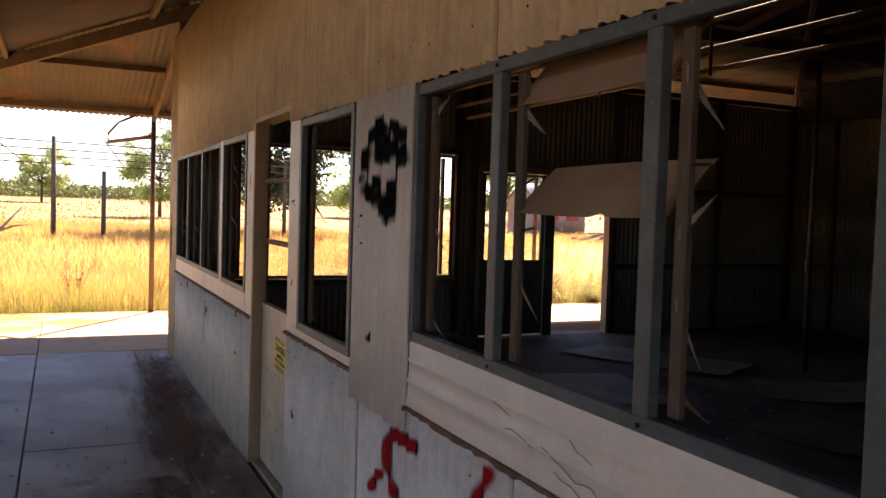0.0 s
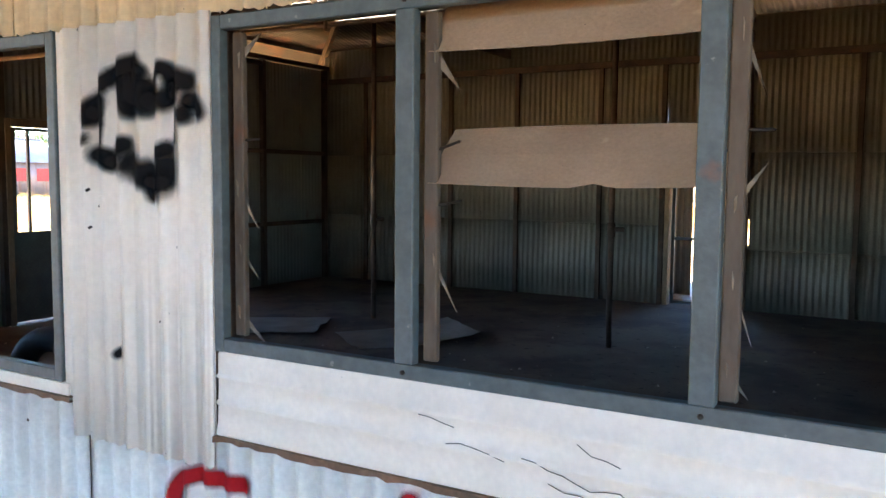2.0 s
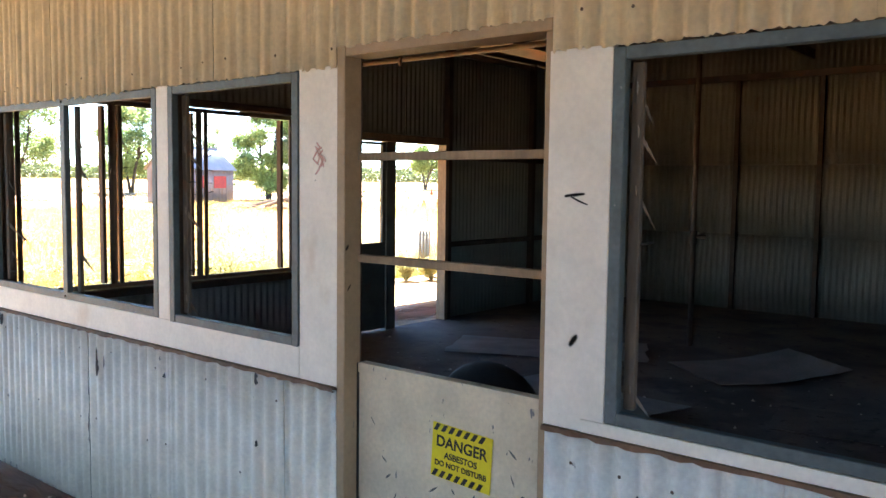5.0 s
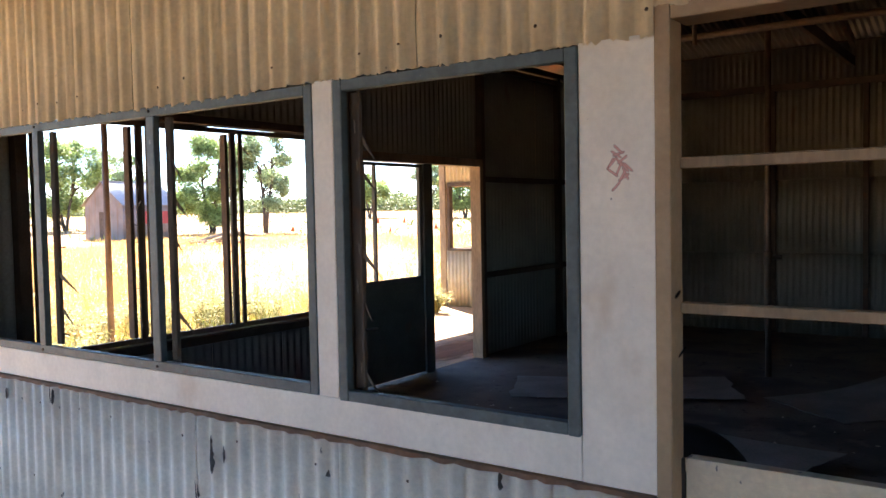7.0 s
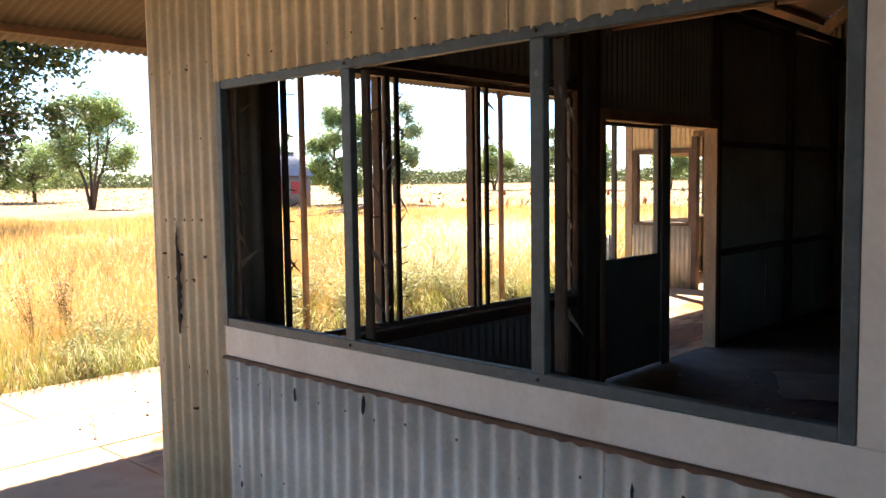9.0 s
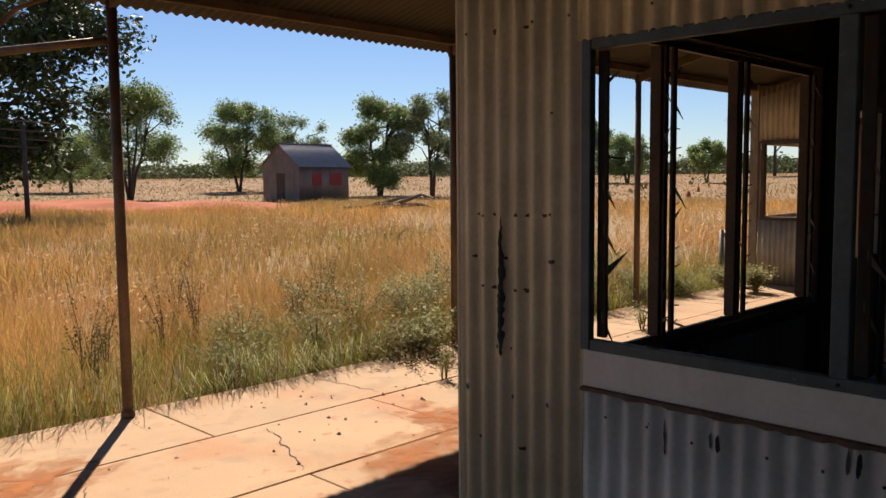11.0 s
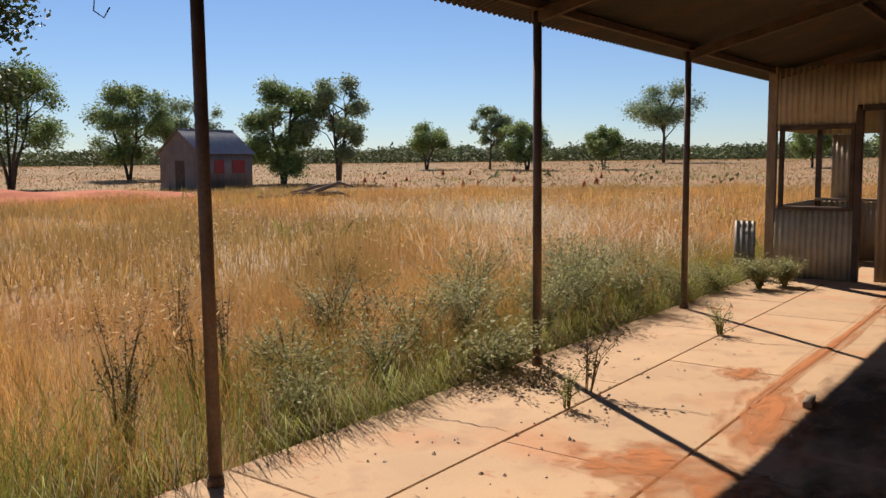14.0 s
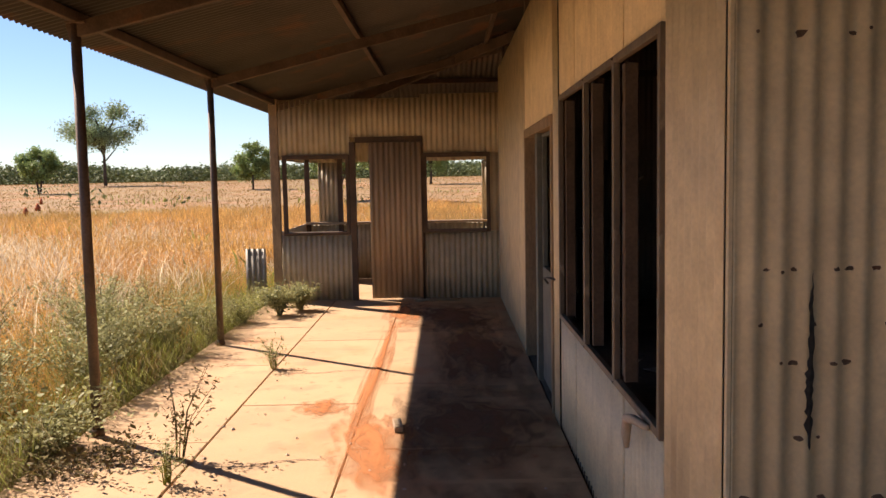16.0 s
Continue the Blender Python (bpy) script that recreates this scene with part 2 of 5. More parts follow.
def spray(name, tint, noise_scale=45, amount=0.45, low=0.62, high=1.18):
    """Sprayed paint that thins out at the stroke's edges (UV across the stroke)."""
    m = bpy.data.materials.new(name)
    m.use_nodes = True
    n, link = m.node_tree.nodes, m.node_tree.links
    bsdf = n["Principled BSDF"]
    bsdf.inputs["Base Color"].default_value, bsdf.inputs["Roughness"].default_value = (*tint, 1), 0.95
    bsdf.inputs["Specular IOR Level"].default_value = 0.05
    sep = n.new("ShaderNodeSeparateXYZ")
    link.new(n.new("ShaderNodeTexCoord").outputs["UV"], sep.inputs[0])
    noise_tex = n.new("ShaderNodeTexNoise")
    noise_tex.inputs["Scale"].default_value, noise_tex.inputs["Detail"].default_value = noise_scale, 6
    add = n.new("ShaderNodeMath")
    add.operation = "MULTIPLY_ADD"
    link.new(noise_tex.outputs["Fac"], add.inputs[0])
    add.inputs[1].default_value = amount
    link.new(sep.outputs[1], add.inputs[2])
    r = n.new("ShaderNodeMapRange")
    for i, v in enumerate((low, high, 1, 0)):
        r.inputs[i + 1].default_value = v
    link.new(add.outputs[0], r.inputs[0])
    tr = n.new("ShaderNodeBsdfTransparent")
    mix = n.new("ShaderNodeMixShader")
    link.new(r.outputs[0], mix.inputs[0])
    link.new(tr.outputs[0], mix.inputs[1])
    link.new(bsdf.outputs[0], mix.inputs[2])
    link.new(mix.outputs[0], n["Material Output"].inputs["Surface"])
    return m


SLIT = surf("bare_dark_iron", (0.04, 0.036, 0.034), 0.8, vary=0.4, scale=30)
CHIPPED = surf("bare_chipped_steel", (0.10, 0.10, 0.10), 0.7, vary=0.3, scale=20)
SPRAY_PINK = spray("faded_red_marker", (0.72, 0.40, 0.36), 60, 1.0, 0.7, 1.3)
SPRAY_BLACK, SPRAY_RED = spray("black_spray_paint", (0.012, 0.012, 0.013)), spray("red_spray_paint", (0.36, 0.015, 0.02))

# ---- builders ----


def mesh(name, verts, faces, material, parent=None, label="", smooth=False):
    me = bpy.data.meshes.new(name)
    me.from_pydata([tuple(map(float, v)) for v in verts], [], faces)
    me.materials.append(material)
    if smooth:
        me.shade_smooth()
    ob = new(name, me)
    ob.parent = parent
    return tagged(ob, label)


def part(name, bm, material, parent=None, label=""):
    me = bpy.data.meshes.new(name)
    bm.to_mesh(me)
    bm.free()
    me.materials.append(material)
    ob = new(name, me)
    ob.parent = parent
    return tagged(ob, label)


def empty(name, label, category, kind="", group=""):
    return tagged(new(name), label, category, group, kind)


def box(name, lo, hi, material, parent=None, label="", bevel=0.003, m=None):
    bm = bmesh.new()
    lo, hi = Vector(lo), Vector(hi)
    bmesh.ops.create_cube(bm, size=1)
    for v in bm.verts:
        v.co = Vector((lo[i] + (v.co[i] + 0.5) * (hi[i] - lo[i]) for i in range(3)))
    if bevel:
        bmesh.ops.bevel(bm, geom=bm.edges[:], offset=bevel, segments=1, affect="EDGES")
    if m:
        bmesh.ops.transform(bm, matrix=m, verts=bm.verts)
    return part(name, bm, material, parent, label)


def beam(name, a, b, w, h, material, parent=None, label=""):
    """A squared timber from a to b, w wide and h deep."""
    a, b = Vector(a), Vector(b)
    d = b - a
    m = Matrix.Translation((a + b) / 2) @ d.to_track_quat("X", "Z").to_matrix().to_4x4()
    return box(name, (-d.length / 2, -w / 2, -h / 2), (d.length / 2, w / 2, h / 2), material, parent, label, 0.004, m)


def tube(name, points, radii, material, parent=None, sides=8, label=""):
    """A bent, tapered round bar through the points."""
    pts = [Vector(p) for p in points]
    verts, faces = [], []
    for i, p in enumerate(pts):
        d = (pts[min(i + 1, len(pts) - 1)] - pts[max(i - 1, 0)]).normalized()
        q = d.to_track_quat("Z", "Y")
        for k in range(sides):
            a = 2 * math.pi * k / sides
            verts.append(p + q @ Vector((math.cos(a), math.sin(a), 0)) * radii[i])
    for i in range(len(pts) - 1):
        for k in range(sides):
            j = (k + 1) % sides
            faces.append((i * sides + k, i * sides + j, (i + 1) * sides + j, (i + 1) * sides + k))
    faces += [tuple(range(sides))[::-1], tuple(range((len(pts) - 1) * sides, len(pts) * sides))]
    return mesh(name, verts, faces, material, parent, label, True)


PITCH, AMP = 0.0762, 0.0105


def ripple(u):
    return AMP * math.cos(2 * math.pi * u / PITCH)


def sheet(name, along, across, at, u0, u1, z0, z1, material, parent=None, label="", amp=1.0, per=8, jag=0.0, thick=0.003, rows=1):
    """A corrugated sheet with vertical flutes. along/across: unit vectors; at: offset across; jag: ragged lower edge."""
    along, across = Vector(along), Vector(across)
    n = max(2, int(round((u1 - u0) / PITCH * per)))
    verts, faces = [], []
    rng = random.Random(int(u0 * 1000) + int(z0 * 77))
    for side in (0, 1):
        for i in range(n + 1):
            u = u0 + (u1 - u0) * i / n
            drop = rng.uniform(-jag, jag) if jag and side == 0 else 0
            if jag and side == 1:
                drop = verts[i * (rows + 1)][2] - z0
            for k in range(rows + 1):
                z = z0 + (z1 - z0) * k / rows + (drop if k == 0 else 0)
                p = along * u + across * (at + amp * ripple(u) - side * thick)
                verts.append((p.x, p.y, z))
    w = rows + 1
    half = (n + 1) * w
    for i in range(n):
        for k in range(rows):
            a, b, c, d = i * w + k, (i + 1) * w + k, (i + 1) * w + k + 1, i * w + k + 1
            faces.append((a, b, c, d))
            faces.append((half + a, half + d, half + c, half + b))
        a, b = i * w, (i + 1) * w
        faces.append((a, half + a, half + b, b))
        a, b = i * w + rows, (i + 1) * w + rows
        faces.append((a, b, half + b, half + a))
    for i in (0, n):
        a = i * w
        faces.append((a, a + rows, half + a + rows, half + a))
    ob = mesh(name, verts, faces, material, parent, label)
    if material in (CREAM, WHITE, OFFWHITE, PIER):
        ob.data.materials.append(LINING)
        ob.data.polygons.foreach_set("material_index", [int(min(p.vertices) >= half) for p in ob.data.polygons])
    ob.data.polygons.foreach_set("use_smooth", [len(p.vertices) == 4 and abs(p.normal.z) < 0.5 for p in ob.data.polygons])
    return ob


def sheets(name, along, across, at, u0, u1, z0, z1, material, parent, cover=0.686, start=None, **more):
    """A run of lapped sheets; every other one lies a little proud."""
    cuts = [u0]
    u = start if start is not None else u0 + cover
    while u < u1 - 0.1:
        if u > u0 + 0.02:
            cuts.append(u)
        u += cover
    cuts.append(u1)
    rng = random.Random(int(u0 * 100) + int(z0 * 10))
    for i, (a, b) in enumerate(zip(cuts, cuts[1:])):
        sheet(name, along, across, at + 0.0045 * (i % 2), a, b + (0.03 if i < len(cuts) - 2 else 0), z0 + rng.uniform(-0.006, 0.006), z1, material, parent, **more)


X, Y = (1, 0, 0), (0, 1, 0)
OUT_A, OUT_B = (0, -1, 0), (-1, 0, 0)


def gallery(parent, along, inward, u, z0, z1, seed, gap=0.115, side=1, rods=0.15):
    """The steel strip that held one end of the glass louvres, with what is left of its clips."""
    rng = random.Random(seed)
    along, inward = Vector(along), Vector(inward)

    def place(du, dn, z):
        return along * (u + du) + inward * dn + Vector((0, 0, z))
    lo, hi = place(-0.017, 0.036, z0), place(0.017, 0.056, z1)
    strip_ob = box("louvre_gallery", [min(lo[i], hi[i]) for i in range(3)], [max(lo[i], hi[i]) for i in range(3)], GALLERY, parent, "dusty steel louvre gallery with bent clips")
    z = z0 + 0.05
    while z < z1 - 0.06:
        kind = rng.random()
        if kind > rods + 0.12:
            # a bent metal sliver hanging out from the strip
            ln, ang, wd = rng.uniform(0.07, 0.125), rng.uniform(0.25, 0.75), rng.uniform(0.022, 0.042)
            du, dz = side * math.sin(ang) * ln, -math.cos(ang) * ln * rng.choice((1, 1, 1, -1))
            s0, dep = side * rng.uniform(-0.004, 0.012), rng.uniform(0.02, 0.07)
            tri = [place(s0, 0.033, z), place(s0, 0.031, z + wd), place(s0 + du * 0.7, 0.04 + dep, z + dz)]
            back = [p + inward * 0.003 for p in tri]
            mesh("clip", tri + back, [(0, 1, 2), (5, 4, 3), (0, 3, 4, 1), (1, 4, 5, 2), (2, 5, 3, 0)], SLIVER, strip_ob)
        elif kind < rods:
            rod = side * rng.uniform(0.035, 0.062)
            beam("clip", place(side * 0.012, 0.045, z), place(side * 0.015 + rod, 0.05, z + rng.uniform(-0.012, 0.02)), 0.006, 0.006, CLIP, strip_ob)
        z += gap * rng.uniform(0.75, 1.2)


def steel_window(name, label, along, out, u0, u1, z0, z1, mullions, seed, w=0.036, depth=0.018, gap=0.115, paint=None):
    """A steel frame proud of the wall, mullions, and a pair of galleries for every light."""
    e = empty(name, label, "window", "structure")
    al, o = Vector(along), Vector(out)
    inward = -o

    def bar(nm, ua, ub, za, zb, d0=0.014, d1=-depth):
        a = al * ua + o * d0
        b = al * ub + o * d1
        return box(nm, (min(a.x, b.x), min(a.y, b.y), za), (max(a.x, b.x), max(a.y, b.y), zb), paint or FRAME, e)
    bar("jamb", u0, u0 + w, z0, z1)
    bar("jamb", u1 - w, u1, z0, z1)
    bar("head", u0 + w, u1 - w, z1 - w, z1, 0.012)
    bar("sill", u0 + w, u1 - w, z0, z0 + w, 0.012)
    edges = [u0 + w]
    for mu in mullions:
        bar("mullion", mu - 0.024, mu + 0.024, z0 + w, z1 - w, 0.018, -0.012)
        edges += [mu - 0.024, mu + 0.024]
        for zz in (z0 + w / 2, z1 - w / 2):
            bolt = tube("bolt", [al * mu + o * 0.018 + Vector((0, 0, zz)), al * mu + o * 0.024 + Vector((0, 0, zz))], [0.006, 0.005], CLIP, e, 6)
    edges.append(u1 - w)
    for i in range(0, len(edges), 2):
        gallery(e, along, inward, edges[i] + 0.012, z0 + w, z1 - w, seed + i, gap, 1, 0.55 if paint else 0.15)
        if paint:
            gallery(e, along, inward, edges[i + 1] - 0.02, z0 + w, z1 - w, seed + i + 50, gap, -1, 0.55)
    return e


# ---- ground, slabs ----
def land(x, y):
    """Height of the open ground: level round the house, a gentle rise far out."""
    f = np.clip((np.hypot(x, y) - 45.0) / 150.0, 0.0, 1.0)
    return -0.14 + 2.0 * f * f * (3 - 2 * f)


rings, turns = [3, 45, 55, 65, 75, 85, 95, 105, 115, 125, 135, 145, 155, 165, 175, 185, 195, 400, 1200], 96
verts = [(0.0, 0.0, -0.14)] + [(r * math.cos(2 * math.pi * k / turns), r * math.sin(2 * math.pi * k / turns), float(land(r, 0.0))) for r in rings for k in range(turns)]
faces = [(0, 1 + k, 1 + (k + 1) % turns) for k in range(turns)]
for i in range(len(rings) - 1):
    for k in range(turns):
        p, q = 1 + i * turns + k, 1 + i * turns + (k + 1) % turns
        faces.append((p, p + turns, q + turns, q))
ground = mesh("ground", verts, faces, SOIL, smooth=True)
tagged(ground, "red soil under dry golden grass reaching the horizon", "ground", kind="structure")

pavement = empty("pavement", "cracked sunlit concrete verandah slabs with red dust", "pavement", "structure")
box("bed", (-3.30, -3.30, -0.30), (17, 12.2, -0.03), JOINT, pavement, bevel=0.0)
SLABS = []
for xa, xb, cuts in ((-3.34, -2.39, (-3.34, 0.30, 3.1, 5.4, 7.4, 9.56)), (-2.39, -1.43, (-3.34, -1.27, 1.54, 4.0, 6.55, 9.56)), (-1.43, -0.012, (-3.34, -1.27, 0.32, 2.9, 6.5, 9.56))):
    for ya, yb in zip(cuts, cuts[1:]):
        box("slab", (xa + 0.004, ya + 0.004, -0.16), (xb - 0.004, yb - 0.004, random.uniform(-0.004, 0.002)), SLAB, pavement, bevel=0.006)
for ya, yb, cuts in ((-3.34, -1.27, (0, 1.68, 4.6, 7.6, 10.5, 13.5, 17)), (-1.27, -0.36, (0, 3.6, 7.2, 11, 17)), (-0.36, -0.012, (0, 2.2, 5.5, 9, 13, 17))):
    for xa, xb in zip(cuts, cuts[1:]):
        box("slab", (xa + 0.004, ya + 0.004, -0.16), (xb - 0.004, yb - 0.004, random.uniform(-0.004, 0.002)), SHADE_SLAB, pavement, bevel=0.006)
# Back slabs take the shaded copy to bounce less sun into the hall.
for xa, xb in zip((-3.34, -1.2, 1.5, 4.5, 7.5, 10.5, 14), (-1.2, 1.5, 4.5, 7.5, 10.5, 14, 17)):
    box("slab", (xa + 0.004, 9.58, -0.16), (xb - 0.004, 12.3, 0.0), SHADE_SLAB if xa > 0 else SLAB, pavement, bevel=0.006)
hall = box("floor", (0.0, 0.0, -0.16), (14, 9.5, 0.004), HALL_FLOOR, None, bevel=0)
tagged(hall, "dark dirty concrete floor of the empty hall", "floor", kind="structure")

# ---- long front wall ----
TOP = 3.24
south = empty("wall_south", "cream and white corrugated iron front wall, chipped and stained", "wall", "structure")
A = dict(along=X, across=OUT_A, parent=south)
sheets("sheet", at=0.012, u0=0.556, u1=4.205, z0=2.026, z1=TOP, material=CREAM, jag=0.006, start=1.40, **A)
sheets("sheet", at=0.012, u0=4.205, u1=5.08, z0=2.096, z1=TOP, material=CREAM, jag=0.006, cover=0.84, **A)
sheets("sheet", at=0.012, u0=5.08, u1=6.14, z0=1.994, z1=TOP, material=CREAM, jag=0.006, cover=0.40, **A)
sheets("sheet", at=0.012, u0=6.14, u1=14.0, z0=1.984, z1=TOP, material=CREAM, jag=0.006, start=6.56, **A)
sheets("sheet", at=0.010, u0=0.022, u1=0.578, z0=-0.02, z1=TOP, material=CREAM, **A)
sheets("sheet", at=0.006, u0=0.556, u1=4.203, z0=-0.02, z1=0.882, material=OFFWHITE, start=1.66, cover=0.74, **A)
sheets("sheet", at=0.006, u0=5.075, u1=6.20, z0=-0.02, z1=0.925, material=WHITE, **A)
sheets("sheet", at=0.004, u0=6.20, u1=14.0, z0=-0.02, z1=0.905, material=WHITE, start=6.72, **A)
sheet("pier_sheet", X, OUT_A, 0.018, 6.15, 6.728, 0.826, 1.998, PIER, south, "whitewashed iron pier sheet with black graffiti", per=12, jag=0.006)
for nm, x0, x1, z0, z1, yo in (("flat_panel", 3.06, 3.148, 1.018, 2.035, 0.012), ("flat_panel", 3.999, 4.203, 0.89, 2.035, 0.008), ("flat_panel", 5.075, 5.273, 0.925, 2.005, 0.010), ("flat_panel", 6.102, 6.165, 0.93, 2.0, 0.005),
                               ("sill_board", 0.585, 3.999, 0.895, 1.017, 0.010), ("sill_board", 5.2, 6.125, 0.933, 0.971, 0.014), ("flat_panel", 9.2, 14, 0.9, 2.03, 0.008)):
    box(nm, (x0, -yo, z0), (x1, 0.02, z1), BOARD, south, bevel=0.002)
for x0, x1, z in ((0.585, 4.203, 0.884), (5.08, 6.15, 0.924), (6.73, 9.9, 0.908)):
    verts, faces, n = [], [], int((x1 - x0) / 0.03)
    rng = random.Random(int(x0 * 10))
    for i in range(n + 1):
        x, d = x0 + (x1 - x0) * i / n, rng.uniform(-0.0035, 0.0035)
        for yy, zz in ((0.0, z + 0.011), (-0.027 + d, z + 0.009), (-0.029 + d, z - 0.004 + d), (0.0, z - 0.006)):
            verts.append((x, yy, zz))
    for i in range(n):
        for k in range(4):
            faces.append((i * 4 + k, i * 4 + (k + 1) % 4, i * 4 + 4 + (k + 1) % 4, i * 4 + 4 + k))
    mesh("flashing", verts, faces, LEDGE, south, "rusted ragged flashing strip")
# shallow-ribbed panel below the big window
prof = ((1.138, 0.004), (1.128, 0.010), (1.080, 0.011), (1.074, 0.021), (1.066, 0.010), (1.012, 0.012), (1.006, 0.025), (0.996, 0.012), (0.950, 0.015), (0.925, 0.022), (0.915, 0.016))
verts, faces, xs = [], [], np.linspace(6.735, 9.9, 90)
for i, x in enumerate(xs):
    for z, d in prof:
        verts.append((x, -d - 0.003 * noise.noise((x * 3, z * 9, 0)), z + 0.002 * noise.noise((x * 2, 5, z))))
k = len(prof)
for i in range(len(xs) - 1):
    for j in range(k - 1):
        faces.append((i * k + j, i * k + j + 1, (i + 1) * k + j + 1, (i + 1) * k + j))
for v in list(verts):
    verts.append((v[0], 0.006, v[2]))
h = len(xs) * k
faces += [(f[3] + h, f[2] + h, f[1] + h, f[0] + h) for f in list(faces)]
mesh("ribbed_panel", verts, faces, BOARD, south, "creased white panel under the window", True)
rng = random.Random(21)
for x0, z0, n_, step, amp_ in ((7.42, 1.02, 5, 0.035, 0.010), (7.60, 1.005, 9, 0.03, 0.014), (7.72, 1.055, 4, 0.03, 0.014), (7.66, 0.955, 7, 0.035, 0.016), (7.98, 0.965, 9, 0.022, 0.02), (7.35, 1.07, 4, 0.03, 0.006)):
    pts = [(x0 + i * step, -0.0215, z0 - 0.004 * i + rng.uniform(-amp_, amp_)) for i in range(n_)]
    tube("scribble", pts, [0.0011] * n_, BLACK, south, 4, "thin dark scribbled line")
# studs and rails behind the cladding
for x in (0.05, 3.10, 4.20, 5.12, 6.14, 6.70, 9.95, 11.9, 13.9):
    box("stud", (x - 0.035, 0.006, 0.0), (x + 0.035, 0.085, TOP), TIMBER, south)
for z, x0, x1 in ((0.80, 0.09, 3.06), (0.80, 5.16, 6.1), (0.80, 6.74, 9.9), (2.12, 0.09, 3.06), (2.14, 6.74, 9.9), (3.18, 0.09, 3.06), (3.18, 6.74, 9.9), (2.12, 5.16, 6.1), (1.0, 10.0, 11.86)):
    box("rail", (x0, 0.02, z - 0.035), (x1, 0.085, z + 0.035), TIMBER, south)

steel_window("window_1", "blue-grey steel window frame with empty louvre clips", X, OUT_A, 6.72, 9.2, 1.137, 1.985, (7.306, 7.956, 8.49), 11, gap=0.16)
steel_window("window_2", "blue-grey steel single-light window frame without glass", X, OUT_A, 5.275, 6.10, 0.972, 1.997, (), 23, gap=0.15)
steel_window("window_3", "blue-grey steel single-light window frame with broken louvres", X, OUT_A, 3.15, 3.997, 1.012, 2.029, (), 37, gap=0.14)
steel_window("window_4", "blue-grey steel three-light window frame with broken louvres", X, OUT_A, 0.575, 3.058, 1.018, 2.029, (1.40, 2.215), 41, gap=0.13)


def louvre_blade(x0, x1, z0, z1, y0, y1, label, torn=False):
    """A fibre louvre blade, top edge leaning into the hall, slightly bowed."""
    verts, faces, n = [], [], 24
    for i in range(n + 1):
        s = i / n
        x = x0 + (x1 - x0) * s
        bow = 0.003 * math.sin(math.pi * s)
        nick = 0.010 * max(0, 1 - abs(s - 0.62) / 0.07) if torn else 0
        for zz, yy in ((z0 + nick - 0.006 * math.sin(3 * s), y0), ((z0 + z1) / 2 + bow * 0.4, (y0 + y1) / 2 - 0.006), (z1 + bow, y1)):
            verts.append((x, yy, zz))
    m = len(verts)
    verts += [(v[0], v[1] + 0.006, v[2]) for v in verts]
    for i in range(n):
        for j in range(2):
            a = i * 3 + j
            faces += [(a, a + 3, a + 4, a + 1), (m + a, m + a + 1, m + a + 4, m + a + 3)]
        faces += [(i * 3, m + i * 3, m + i * 3 + 3, i * 3 + 3), (i * 3 + 2, i * 3 + 5, m + i * 3 + 5, m + i * 3 + 2)]
    faces += [(0, 1, m + 1, m), (1, 2, m + 2, m + 1), (n * 3, m + n * 3, m + n * 3 + 1, n * 3 + 1), (n * 3 + 1, m + n * 3 + 1, m + n * 3 + 2, n * 3 + 2)]
    tagged(mesh("louvre_blade", verts, faces, BLADE, None, label), category="louvre blade", group="remaining louvre blades")


louvre_blade(7.335, 7.952, 1.575, 1.70, 0.035, 0.16, "tan fibreboard louvre blade with a torn lower edge", True)
louvre_blade(7.335, 7.952, 1.862, 2.0, 0.035, 0.14, "tan fibreboard louvre blade under the window head")

# ---- front door ----
door = empty("door_1", "cream half-door with empty upper panes and a danger sign", "door", "structure")
box("door_jamb", (4.203, -0.012, 0.0), (4.243, 0.07, 2.098), JAMB, door, "brown-painted door frame")
box("door_jamb", (5.05, 0.004, 0.0), (5.08, 0.10, 2.098), JAMB, door)
box("door_head", (4.243, -0.010, 2.062), (5.08, 0.10, 2.098), JAMB, door)
box("threshold", (4.243, 0.0, 0.0), (5.05, 0.10, 0.02), JAMB, door)
leaf = box("door_leaf", (4.255, 0.05, 0.025), (5.045, 0.088, 0.985), DOOR, door, "cream sheet-iron lower door panel, scratched")
box("edge_rail", (4.255, 0.046, 0.95), (5.045, 0.05, 0.985), DOOR, leaf, bevel=0.001)
box("glazing_bar", (4.243, 0.052, 1.705), (5.05, 0.085, 1.733), PALE_WOOD, door, "bare timber glazing bar")
box("glazing_bar", (4.243, 0.052, 1.345), (5.05, 0.085, 1.373), PALE_WOOD, door, "bare timber glazing bar")
box("door_edge_strip", (4.243, 0.052, 0.02), (4.252, 0.06, 0.98), BLACK, door, bevel=0)


def lettering(text, size, x, z, y, parent, material):
    cu = bpy.data.curves.new("words", "FONT")
    cu.body, cu.size, cu.align_x, cu.align_y, cu.extrude, cu.offset = text, size, "CENTER", "CENTER", 0.0006, size * 0.02
    tmp = bpy.data.objects.new("words", cu)
    scene.collection.objects.link(tmp)
    me = bpy.data.meshes.new_from_object(tmp.evaluated_get(bpy.context.evaluated_depsgraph_get()))
    bpy.data.objects.remove(tmp)
    me.transform(Matrix.Translation((x, y, z)) @ Matrix.Rotation(math.pi / 2, 4, "X"))
    me.materials.clear()
    me.materials.append(material)
    ob = new("lettering", me)
    ob.parent = parent
    return ob


